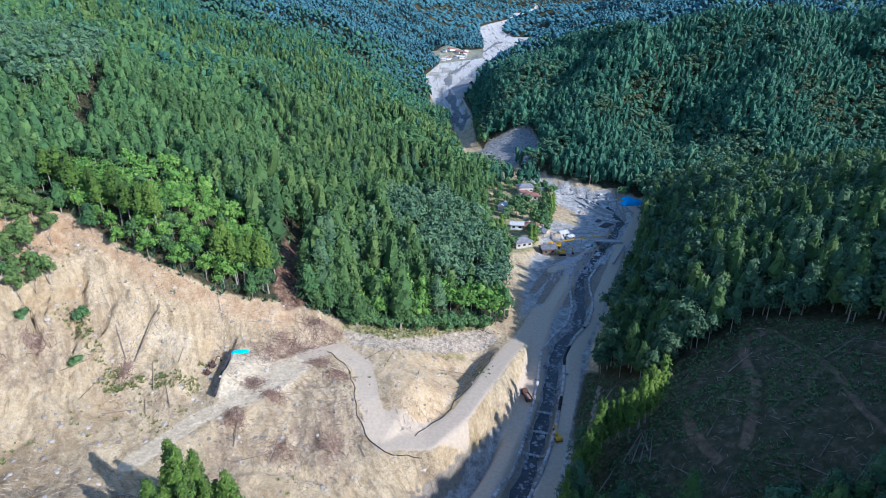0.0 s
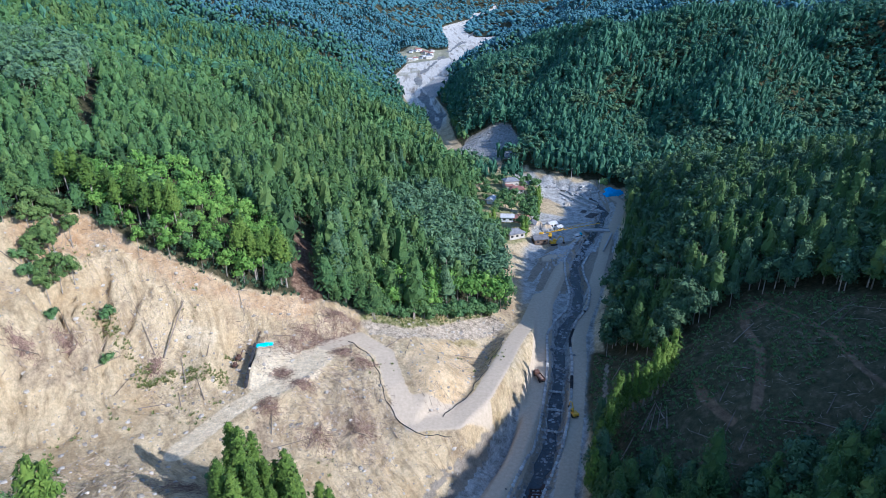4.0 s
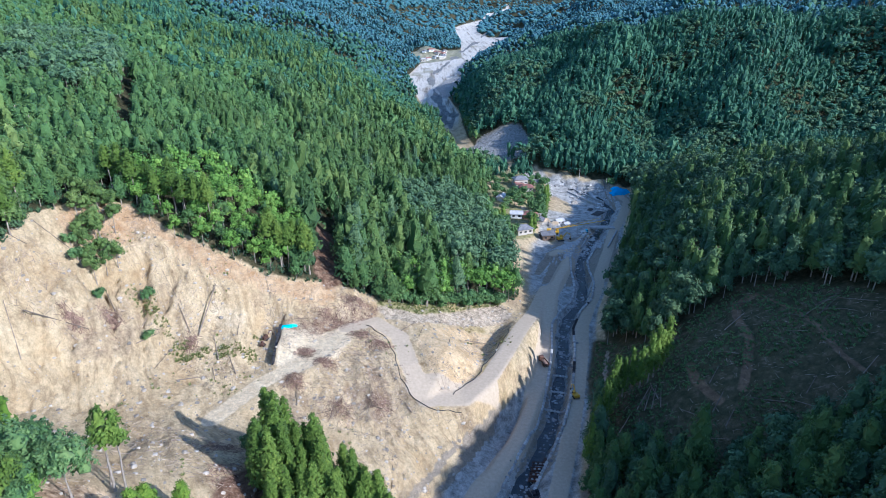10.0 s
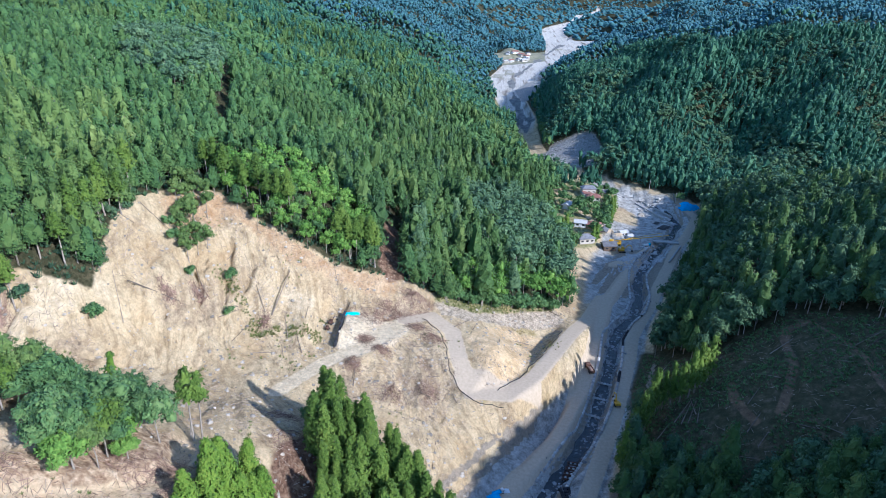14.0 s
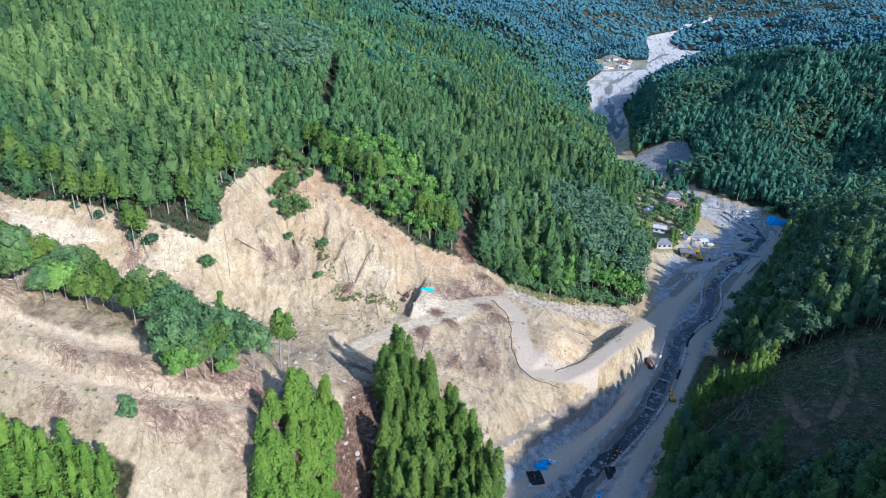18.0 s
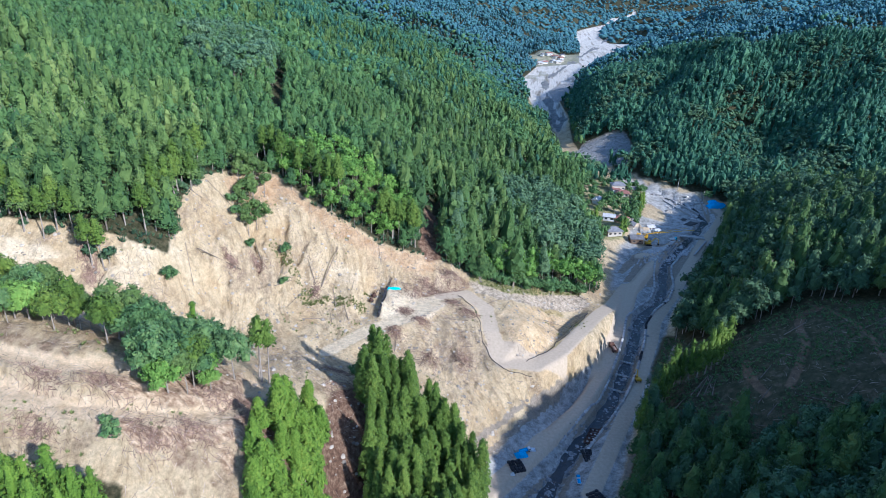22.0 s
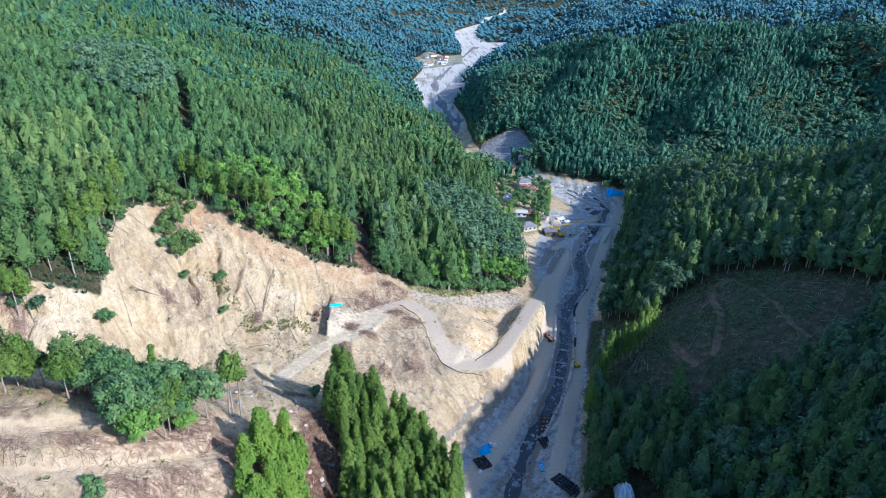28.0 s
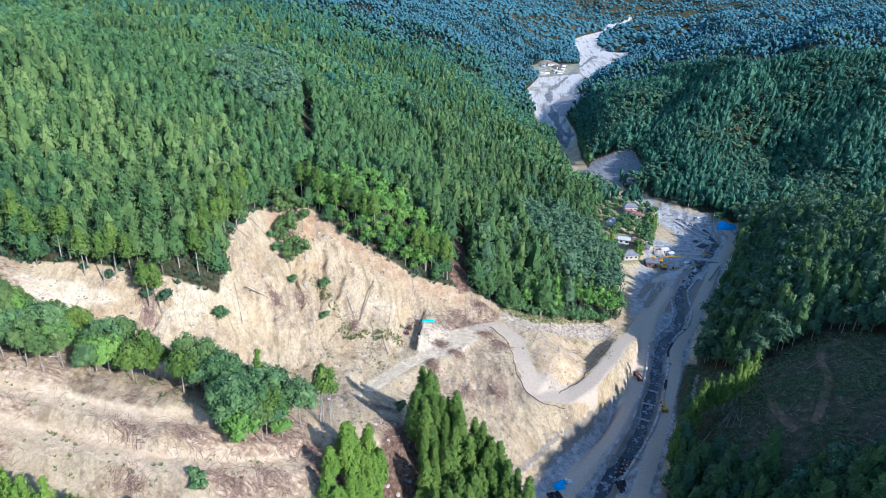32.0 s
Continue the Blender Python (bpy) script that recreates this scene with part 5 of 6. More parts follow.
def draped(name, sx, sy, h, material, seed, edge=0.3, n=14):
    """A sheet that lies over a heap: high and creased in the middle, ragged at the rim."""
    g = np.random.default_rng(seed)
    u, v = np.meshgrid(np.linspace(-1, 1, n), np.linspace(-1, 1, n))
    x, y = u * sx / 2 + g.normal(size=u.shape) * edge * 0.25, v * sy / 2 + g.normal(size=u.shape) * edge * 0.25
    z = h * (1 - np.abs(u) ** 3.5) * (1 - np.abs(v) ** 3.5) + g.normal(size=u.shape) * h * 0.10
    idx = np.arange(n * n).reshape(n, n)
    f = np.stack([idx[:-1, :-1], idx[:-1, 1:], idx[1:, 1:], idx[1:, :-1]], -1).reshape(-1, 4)
    return mesh_from(name, np.stack([x, y, z], -1).reshape(-1, 3), f, [material], smooth=False)


def stone_mesh(seed):
    g = np.random.default_rng(seed)
    bm = bmesh.new()
    bmesh.ops.create_icosphere(bm, subdivisions=1, radius=1)
    for v in bm.verts:
        v.co = Vector((v.co.x, v.co.y * 0.85, v.co.z * 0.65)) * (0.75 + 0.45 * g.random())
    v = np.array([q.co[:] for q in bm.verts])
    f = np.array([[q.index for q in p.verts] for p in bm.faces])
    bm.free()
    return v, f


def strewn(name, px, py, sizes, shapes, material, label, category, seed, sink=0.15):
    """Uncountable small pieces over the ground, as one mesh."""
    g = np.random.default_rng(seed)
    pz = height(px, py)
    V, F, off = [], [], 0
    k = g.integers(0, len(shapes), len(px))
    for i, (v, f) in enumerate(shapes):
        s = np.nonzero(k == i)[0]
        if not len(s):
            continue
        a = g.random(len(s)) * 2 * math.pi
        c, d = np.cos(a)[:, None], np.sin(a)[:, None]
        q = sizes[s][:, None]
        x = (v[None, :, 0] * c - v[None, :, 1] * d) * q + px[s][:, None]
        y = (v[None, :, 0] * d + v[None, :, 1] * c) * q + py[s][:, None]
        z = v[None, :, 2] * q + pz[s][:, None] - sink * q
        V.append(np.stack([x, y, z], -1).reshape(-1, 3))
        F.append((f[None] + (np.arange(len(s)) * len(v))[:, None, None]).reshape(-1, 3) + off)
        off += len(v) * len(s)
    return tagged(new(name, mesh_from(name, np.concatenate(V), np.concatenate(F), [material], smooth=False)), label, category, kind="stuff")


def over(poly, count, seed, extra=None):
    g = np.random.default_rng(seed)
    xs, ys = [p[0] for p in poly], [p[1] for p in poly]
    x, y = min(xs) + g.random(count * 4 + 400) * (max(xs) - min(xs)), min(ys) + g.random(count * 4 + 400) * (max(ys) - min(ys))
    ok = inside(x, y, poly) > 0
    if extra is not None:
        ok &= extra(x, y)
    return x[ok][:count], y[ok][:count]


# ---- the stream ----
def along(line, step, y0, y1):
    """Places and headings along a line at even steps."""
    out, left = [], 0.0
    for p, q in zip(line[:-1], line[1:]):
        n = math.dist(p[:2], q[:2])
        d = left
        while d < n:
            s = d / n
            x, y, z = (p[k] + (q[k] - p[k]) * s for k in range(3))
            if y0 <= y <= y1:
                out.append((x, y, z, math.atan2(q[1] - p[1], q[0] - p[0])))
            d += step
        left = d - n
    return out


bed = along(RIVER, 4.0, 20, 480)
wv = []
for i, (x, y, z, a) in enumerate(bed):
    w = 2.2 + 0.5 * math.sin(i * 0.9) + 0.4 * math.sin(i * 2.3)
    for s in (-1, -0.33, 0.33, 1):
        wv.append((x - math.sin(a) * w * s, y + math.cos(a) * w * s, z - 1.55))
wf = [(i * 4 + j, i * 4 + j + 1, i * 4 + j + 5, i * 4 + j + 4) for i in range(len(bed) - 1) for j in range(3)]
tagged(new("water", mesh_from("water", np.array(wv), np.array(wf), [M_WATER])), "dark shallow stream water between gravel banks", "water", kind="structure")
g = np.random.default_rng(8)
pick = along(RIVER, 0.11, 60, 470)
side = g.normal(size=len(pick)) * 2.0
bx = np.array([p[0] - math.sin(p[3]) * s for p, s in zip(pick, side)])
by = np.array([p[1] + math.cos(p[3]) * s for p, s in zip(pick, side)])
strewn("boulders", bx, by, 0.38 + 1.0 * g.random(len(bx)) ** 3.5, [stone_mesh(i) for i in range(4)], M_ROCK, "grey boulders and cobbles in the stream bed", "rocks", 9)

# sandbag walls on both banks
bag = bmesh.new()
bmesh.ops.create_cube(bag, size=1, matrix=Matrix.Diagonal((1.25, 1.15, 1.0, 1)))
bmesh.ops.bevel(bag, geom=bag.edges[:], offset=0.28, segments=1, affect="EDGES")
bag_black = finish("bag", bag, M_BAG_BLACK)
bag_pale = bag_black.copy()
bag_pale.materials.clear()
bag_pale.materials.append(M_BAG_PALE)
for name, off, mesh_pick, label in (("sandbag_wall", 4.9, 0.92, "long row of pale and black sandbags on the west bank"), ("sandbag_wall", -4.9, 0.80, "long row of pale and black sandbags on the east bank")):
    wall = tagged(new(name), label, "sandbag wall", "sandbag walls")
    for i, (x, y, z, a) in enumerate(along(RIVER, 1.42, 128, 335)):
        o = off + 0.5 * math.sin(i * 0.11)
        px, py = x - math.sin(a) * o, y + math.cos(a) * o
        b = new("sandbag", bag_pale if vnoise(np.array([i / 7.0]), np.array([off]), 5)[0] < mesh_pick else bag_black)
        b.parent = wall
        b.matrix_basis = pose(px, py, at(px, py, 0.38), g.normal() * 4, g.normal() * 4, math.degrees(a) + g.normal() * 9)
for y0 in (168, 180, 190):
    x, y, z, a = along(RIVER, 1.0, y0, y0 + 3)[0]
    weir = tagged(new("weir"), "low weir of pale sandbags across the stream", "weir", "weirs in the stream")
    for k in range(-3, 4):
        px, py = x - math.sin(a) * k * 1.25, y + math.cos(a) * k * 1.25
        b = new("sandbag", bag_pale)
        b.parent = weir
        b.matrix_basis = pose(px, py, z - 1.5, g.normal() * 5, g.normal() * 5, math.degrees(a) + 90 + g.normal() * 8)


# ---- machines ----
def excavator(place, turn, scale=1.0, label="yellow tracked excavator with its boom folded", paint=M_YELLOW):
    ob = thing("excavator", label, "excavator", place, "excavators", turn)
    ob.scale = (scale,) * 3
    for s in (-1, 1):
        t = part("track", boxes("track", [(0, s * 1.15, 0.42, 3.6, 0.55, 0.84)], M_BLACK, 0.22), ob)
    part("body", boxes("body", [(-0.5, 0, 1.45, 3.0, 2.5, 0.9), (-1.4, 0, 1.75, 1.1, 2.5, 1.1)], paint, 0.12), ob)
    cab = part("cab", boxes("cab", [(0.55, 0.7, 2.2, 1.4, 1.0, 1.6)], paint, 0.1), ob)
    part("windscreen", boxes("windscreen", [(1.27, 0.7, 2.35, 0.05, 0.8, 1.0), (0.55, 1.22, 2.35, 0.9, 0.05, 0.9)], M_GLASS, 0), cab)
    part("boom", rods("boom", [((0.9, -0.2, 1.7), (3.2, -0.2, 4.4), 0.28, 0.24), ((3.2, -0.2, 4.4), (5.0, -0.2, 3.6), 0.24, 0.2)], paint), ob)
    part("arm", rods("arm", [((5.0, -0.2, 3.7), (5.6, -0.2, 1.2), 0.2, 0.16)], paint), ob)
    part("bucket", boxes("bucket", [(5.5, -0.2, 0.7, 0.9, 1.1, 0.9, 0, 20)], M_BLACK, 0.12), ob)
    return ob


def truck(place, turn, cab_paint, bed_paint, load, label, size=1.0):
    ob = thing("truck", label, "truck", place, "parked trucks", turn)
    ob.scale = (size,) * 3
    part("chassis", boxes("chassis", [(0, 0, 0.75, 6.4, 1.0, 0.3)], M_BLACK, 0.03), ob)
    cab = part("cab", boxes("cab", [(2.5, 0, 1.6, 1.5, 2.1, 1.7)], cab_paint, 0.15), ob)
    part("windscreen", boxes("windscreen", [(3.26, 0, 1.95, 0.05, 1.8, 0.7), (2.6, 1.06, 1.95, 0.9, 0.04, 0.6), (2.6, -1.06, 1.95, 0.9, 0.04, 0.6)], M_GLASS, 0), cab)
    part("bed", boxes("bed", [(-0.8, 0, 1.05, 4.6, 2.2, 0.15), (-0.8, 1.08, 1.45, 4.6, 0.08, 0.75), (-0.8, -1.08, 1.45, 4.6, 0.08, 0.75), (-3.1, 0, 1.45, 0.08, 2.2, 0.75), (1.5, 0, 1.55, 0.08, 2.2, 0.95)], bed_paint, 0.02), ob)
    if load:
        part("load", draped("load", 4.3, 2.0, 0.8, load, 3, 0.1, 8), ob).location = (-0.8, 0, 1.1)
    for x in (2.4, -1.4, -2.4):
        for s in (-1, 1):
            w = part("wheel", rods("wheel", [((x, s * 0.82, 0.48), (x, s * 1.08, 0.48), 0.48, 0.48)], M_BLACK, 12), ob)
    return ob


excavator((38.2, 172, at(38.2, 172)), 100, 0.85)
excavator((66, 330, at(66, 330)), 10, 1.15, "yellow tracked excavator beside the village")
excavator((-77.5, 176, at(-77.5, 176)), 60, 0.62, "dark dusty excavator beside the retaining wall", M_RUST)
excavator((-78, 172.5, at(-78, 172.5)), 75, 0.55, "small dusty excavator beside the retaining wall", M_RUST)
truck((30.2, 195, at(30.2, 195)), 105, M_RUST, M_RUST, M_BRUSH, "dark brown dump truck loaded with soil on the gravel road")
truck((10.6, 110.5, at(10.6, 110.5)), 95, M_TARP_BLUE, M_WHITE, M_TARP_BLUE, "small blue and white truck parked on gravel", 0.6)
truck((-8.2, 121, at(-8.2, 121)), 30, M_WHITE, M_TARP_BLUE, M_TARP_BLUE, "white truck under blue sheeting", 0.65)
truck((82, 336, at(82, 336)), 20, M_TARP_CYAN, M_WHITE, None, "pale blue truck near the village bridge", 0.8)

# yellow crane whose long boom lies out over the stream
crane = thing("mobile_crane", "yellow mobile crane with a long lowered lattice boom", "crane", (63.5, 341, at(63.5, 341)), turn=-20)
part("carrier", boxes("carrier", [(0, 0, 1.2, 7.5, 2.5, 1.2), (-2.6, 0, 2.3, 2.4, 2.4, 1.5)], M_YELLOW, 0.12), crane)
part("cab", boxes("cab", [(2.7, 0.5, 2.4, 1.6, 1.3, 1.5)], M_YELLOW, 0.12), crane)
lattice = []
for k in range(13):
    for s in (-0.35, 0.35):
        lattice.append(((k * 2.4, s, 3.0 + k * 0.72), (k * 2.4 + 2.4, s, 3.72 + k * 0.72), 0.13, 0.13))
    lattice.append(((k * 2.4, -0.35, 3.0 + k * 0.72), (k * 2.4 + 2.4, 0.35, 3.72 + k * 0.72), 0.07, 0.07))
part("boom", rods("boom", lattice, M_YELLOW, 5), crane)
part("jib", rods("jib", [((1.5, 0.6, 3.2), (16, 5.5, 7.2), 0.22, 0.16), ((16, 5.5, 7.2), (27, 9.5, 10.0), 0.16, 0.1)], M_YELLOW, 6), crane)
for x in (-2.8, -1.2, 1.2, 2.8):
    for s in (-1, 1):
        part("wheel", rods("wheel", [((x, s * 0.95, 0.55), (x, s * 1.3, 0.55), 0.55, 0.55)], M_BLACK, 12), crane)

# ---- retaining wall with the blue sheet ----
# the panels' dark colour stands in for shade cast by the platform's edge
wall = thing("retaining_wall", "long retaining wall, darkened for shade, holding up a pale earth platform", "wall", (0, 0, 0))
n = 9
for i in range(n):
    s = (i + 0.5) / n
    x, y = -73.2 + 1.1 * s, 182 - 20.5 * s
    part("panel", boxes("panel", [(x, y, 1.1 + at(-75.5, 179) * (1 - s) + at(-75, 162) * s, 0.8, 20.5 / n - 0.06, 3.0)], M_WALL_SHADE, 0.05), wall)
sheet = thing("blue_tarpaulin", "light blue tarpaulin draped over the platform's upper edge", "tarpaulin", (-70.4, 182.2, at(-70.4, 182.2)), turn=14)
part("sheet", draped("sheet", 6.4, 2.2, 0.75, M_TARP_CYAN, 4), sheet)

# ---- stores on the valley floor ----
def crate_row(place, turn):
    ob = thing("formwork_rack", "rust brown steel rack holding three white sacks", "rack", place, "steel racks by the stream", turn)
    part("frame", boxes("frame", [(0, 0, 0.2, 5.4, 1.5, 0.2), (0, 0.7, 0.6, 5.4, 0.12, 0.8), (0, -0.7, 0.6, 5.4, 0.12, 0.8), (-2.65, 0, 0.6, 0.12, 1.4, 0.8), (2.65, 0, 0.6, 0.12, 1.4, 0.8)], M_RUST, 0.03), ob)
    for x in (-1.4, 0.1, 1.5):
        part("sack", boxes("sack", [(x, 0, 0.7, 0.75, 0.7, 0.7)], M_BAG_PALE, 0.16), ob)
    return ob


for k in range(4):
    x, y = 16.6 + 0.9 * k, 133.6 + 2.7 * k
    crate_row((x, y, at(x, y)), -10 + 2 * k)
x, y = 20.2, 145.6
plate = thing("steel_plate", "dark rusty steel road plate on the gravel", "steel plate", (x, y, at(x, y)), turn=-15)
part("plate", boxes("plate", [(0, 0, 0.15, 5.5, 5.0, 0.12)], M_RUST, 0.03), plate)


def bag_pile(place, cols, rows, label, mesh, group, seed):
    ob = thing("sandbag_pile", label, "sandbags", place, group, 12 * seed)
    q = np.random.default_rng(seed)
    for i in range(cols):
        for j in range(rows):
            b = new("sandbag", mesh)
            b.parent = ob
            b.matrix_basis = pose((i - cols / 2) * 1.3 + q.normal() * 0.1, (j - rows / 2) * 1.25 + q.normal() * 0.1, 0.4 + 0.12 * q.random(), q.normal() * 4, q.normal() * 4, q.normal() * 8)
    return ob


bag_pile((15.2, 125.3, at(15.2, 125.3)), 3, 5, "stack of black sandbags beside the stream", bag_black, "sandbag stacks", 1)
bag_pile((-10.4, 113.5, at(-10.4, 113.5)), 4, 5, "block of dark bags beside the blue sheeting", bag_black, "sandbag stacks", 2)
bag_pile((17.8, 101.5, at(17.8, 101.5)), 4, 9, "large field of black sandbags under the wooded bank", bag_black, "sandbag stacks", 3)
for x, y, sx, sy, h, m, label in ((-9.4, 119, 4.6, 3.2, 1.3, M_TARP_BLUE, "crumpled blue sheet over stacked goods"), (-5.6, 122.5, 2.6, 1.8, 0.8, M_TARP_WHITE, "white sheet folded beside the blue one"),
                                  (-12, 108.6, 1.5, 1.0, 0.9, M_TARP_WHITE, "small white box cover on the gravel"), (34, 89.5, 9, 6.5, 4.6, M_TARP_WHITE, "large pale sheet over a heap at the wood's edge"),
                                  (-27, 95, 5.5, 4, 2.4, M_TARP_WHITE, "white sheet roof beside the cedar grove")):
    t = thing("tarpaulin", label, "tarpaulin", (x, y, at(x, y)), "sheets on the valley floor", 17 * h)
    part("sheet", draped("sheet", sx, sy, h, m, int(abs(x) * 3)), t)
tarp = thing("tarpaulin_shed", "large bright blue tarpaulin over a roadside heap", "tarpaulin", (128.5, 414, at(128.5, 414)), turn=6)
part("sheet", draped("sheet", 15, 7, 3.6, M_TARP_BLUE, 6), tarp)
part("upper_sheet", draped("upper_sheet", 7, 5, 2.0, M_TARP_BLUE, 7), tarp).location = (-2.5, 3, 2.6)


# ---- houses ----
def house(x, y, turn, w, d, h, roof, walls, label, hip=False, wing=None, group="village houses"):
    z = at(x, y) - 0.1
    ob = thing("house", label, "house", (x, y, z), group, turn)
    part("wall", boxes("wall", [(0, 0, h / 2, w, d, h)], walls, 0.03), ob)
    rise, o = d * 0.27, 0.7
    bm = bmesh.new()
    e = [(-w / 2 - o, -d / 2 - o, h), (w / 2 + o, -d / 2 - o, h), (w / 2 + o, d / 2 + o, h), (-w / 2 - o, d / 2 + o, h)]
    inset = d / 2 if hip else 0.0
    r = [(-w / 2 - o + inset, 0, h + rise), (w / 2 + o - inset, 0, h + rise)]
    v = [bm.verts.new(p) for p in e + r]
    u = [bm.verts.new((p[0], p[1], p[2] - 0.22)) for p in e]
    for f in ((v[0], v[1], v[5], v[4]), (v[2], v[3], v[4], v[5]), (v[1], v[2], v[5]), (v[3], v[0], v[4]), (u[3], u[2], u[1], u[0]),
              (v[0], u[0], u[1], v[1]), (v[1], u[1], u[2], v[2]), (v[2], u[2], u[3], v[3]), (v[3], u[3], u[0], v[0])):
        bm.faces.new(f)
    rf = part("roof", finish("roof", bm, roof), ob)
    part("ridge", boxes("ridge", [(0, 0, h + rise + 0.08, w + 2 * o - 2 * inset, 0.5, 0.3)], roof, 0.06), rf)
    for k in range(max(2, int(w / 3))):
        px = -w / 2 + (k + 0.5) * w / max(2, int(w / 3))
        win = part("window", boxes("window", [(px, -d / 2 - 0.03, h * 0.55, 1.6, 0.1, 1.2)], M_TIMBER, 0.02), ob)
        part("pane", boxes("pane", [(px, -d / 2 - 0.07, h * 0.55, 1.4, 0.06, 1.0)], M_GLASS, 0), win)
    part("door", boxes("door", [(w / 2 + 0.03, 0, 1.05, 0.08, 1.3, 2.1)], M_TIMBER, 0.02), ob)
    if wing:
        wx, wy, ww, wd, wh, wroof = wing
        part("wing", boxes("wing", [(wx, wy, wh / 2, ww, wd, wh)], walls, 0.03), ob)
        part("wing_roof", boxes("wing_roof", [(wx, wy, wh + 0.3, ww + 1.0, wd + 1.0, 0.25, 0, 9)], wroof, 0.05), ob)
    return ob


house(55, 424, 8, 10, 7, 5.6, M_ROOF_GREY, M_PLASTER, "two storey farmhouse with a dark tiled roof", True, (-1, -6.5, 9, 5, 3.0, M_ROOF_RED))
house(57.5, 411, -6, 9, 6, 3.2, M_ROOF_RED, M_PLASTER, "low house with a faded red tiled roof", True)
house(67, 426, 30, 6, 4.5, 2.8, M_ROOF_GREY, M_TIMBER, "small dark shed beside the farmhouse")
house(37, 391, 65, 7, 5, 3.0, M_ROOF_TIN, M_WHITE, "small white house with a pale tin roof")
house(43, 360.5, -8, 7.5, 5, 3.2, M_ROOF_TIN, M_WHITE, "white walled house with a pale roof")
house(51.5, 359, -14, 8.5, 6, 3.4, M_ROOF_RED, M_TIMBER, "house with a brown red tiled roof", True)
house(58, 357, 70, 6, 4.5, 2.8, M_ROOF_GREY, M_PLASTER, "grey roofed outhouse between the gardens")
house(43, 333.5, 20, 10, 7, 3.6, M_ROOF_GREY, M_PLASTER, "house with a broad grey tiled hip roof", True)
house(58, 332, 10, 8, 6, 3.6, M_ROOF_GREY, M_TIMBER, "dark timber house beside the crane", False)
house(71.5, 360, 25, 5, 4, 2.6, M_ROOF_TIN, M_WHITE, "white site cabin beside the stream")
house(75, 355, 40, 4, 3, 2.2, M_ROOF_TIN, M_WHITE, "small white cabin beside the stream")
# rubble, rock piles and mud along the stream beside the village
blocks_mesh = [boxes("block", [(0, 0, 0.4, 1.9, 1.1, 0.9, 0, 0)], M_RUBBLE, 0.12), boxes("block", [(0, 0, 0.35, 2.8, 1.5, 0.7, 0, 5)], M_RUBBLE, 0.1), boxes("block", [(0, 0, 0.5, 1.3, 1.2, 1.1, 0, 12)], M_RUBBLE, 0.15)]
g = np.random.default_rng(43)
for count, (x0, y0), (x1, y1), spread in ((26, (99, 410), (119, 432), 4.5), (16, (81, 330), (90, 342), 2.5), (12, (106, 386), (112, 398), 3.0)):
    for k in range(count):
        u = g.random()
        x, y = x0 + (x1 - x0) * u + g.normal() * spread, y0 + (y1 - y0) * u + g.normal() * spread
        b = new("concrete_block", blocks_mesh[k % 3])
        b.matrix_basis = pose(x, y, at(x, y) - 0.05, g.normal() * 5, g.normal() * 5, 180 * g.random()) @ Matrix.Scale(0.8 + 0.6 * g.random(), 4)
        tagged(b, "pale broken concrete block beside the village stream", "concrete block", "concrete blocks")
# the first mound is added in place of a dark dug pit
for k, (x, y, sx, sy, h, m, label) in enumerate(((103, 380, 11, 6, 1.2, M_MUD, "dark mound drawn for a muddy pit beside the stream"), (100, 389, 6, 4, 0.8, M_MUD, "small dark heap of wet mud"),
                                                 (112, 404, 7, 5, 1.4, M_STONE, "pale heap of dug gravel beside the road"), (92, 404, 6, 5, 1.3, M_STONE, "pale heap of dug gravel beside the stream"))):
    p = thing("soil_heap", label, "soil heap", (x, y, at(x, y) - 0.2), "soil heaps", 50 + 9 * k)
    part("heap", draped("heap", sx, sy, h, m, 70 + k, 0.6, 16), p)
for k, (x, y, sx, sy) in enumerate(((64, 313, 7, 3.5), (70, 318, 5, 3), (79, 322, 4, 6), (86, 322, 2.5, 6))):
    n = 90
    px, py = x + g.normal(size=n) * sx / 2.2, y + g.normal(size=n) * sy / 2.2
    strewn("rock_pile", px, py, 0.5 + 0.8 * g.random(n), [stone_mesh(50 + i) for i in range(3)], M_RUBBLE, "pile of pale grey rocks on the stream bank", "rocks", 90 + k, 0.1)
u = g.random(260)
px, py = np.interp(u, [0, 0.3, 0.65, 1], [58, 66, 77, 86]) + 2.6 + g.normal(size=260) * 1.3, np.interp(u, [0, 0.3, 0.65, 1], [304, 309, 318, 330]) - 2.0 + g.normal(size=260) * 1.3
strewn("riprap", px, py, 0.5 + 0.9 * g.random(260) ** 2, [stone_mesh(55 + i) for i in range(3)], M_RUBBLE, "bank of pale grey rocks beside the access road", "rocks", 97, 0.1)
n = 700
px, py = over(SCREE, n, 47)
strewn("scree_rocks", px, py, 0.5 + 1.0 * g.random(len(px)) ** 3, [stone_mesh(60 + i) for i in range(3)], M_ROCK, "grey rocks over the bare scree slope", "rocks", 48, 0.2)
g = np.random.default_rng(17)
for k in range(16):
    u = g.random()
    x, y = 2 + 52 * u, 1262 + 65 * u + 70 * g.random()
    house(x - 12, y, g.random() * 90, 9 + 5 * g.random(), 7, 4.5, (M_ROOF_GREY, M_ROOF_RED, M_ROOF_TIN)[k % 3], (M_PLASTER, M_WHITE)[k % 2], "distant village house near the broad river flats", k % 2 == 0, None, "distant houses")

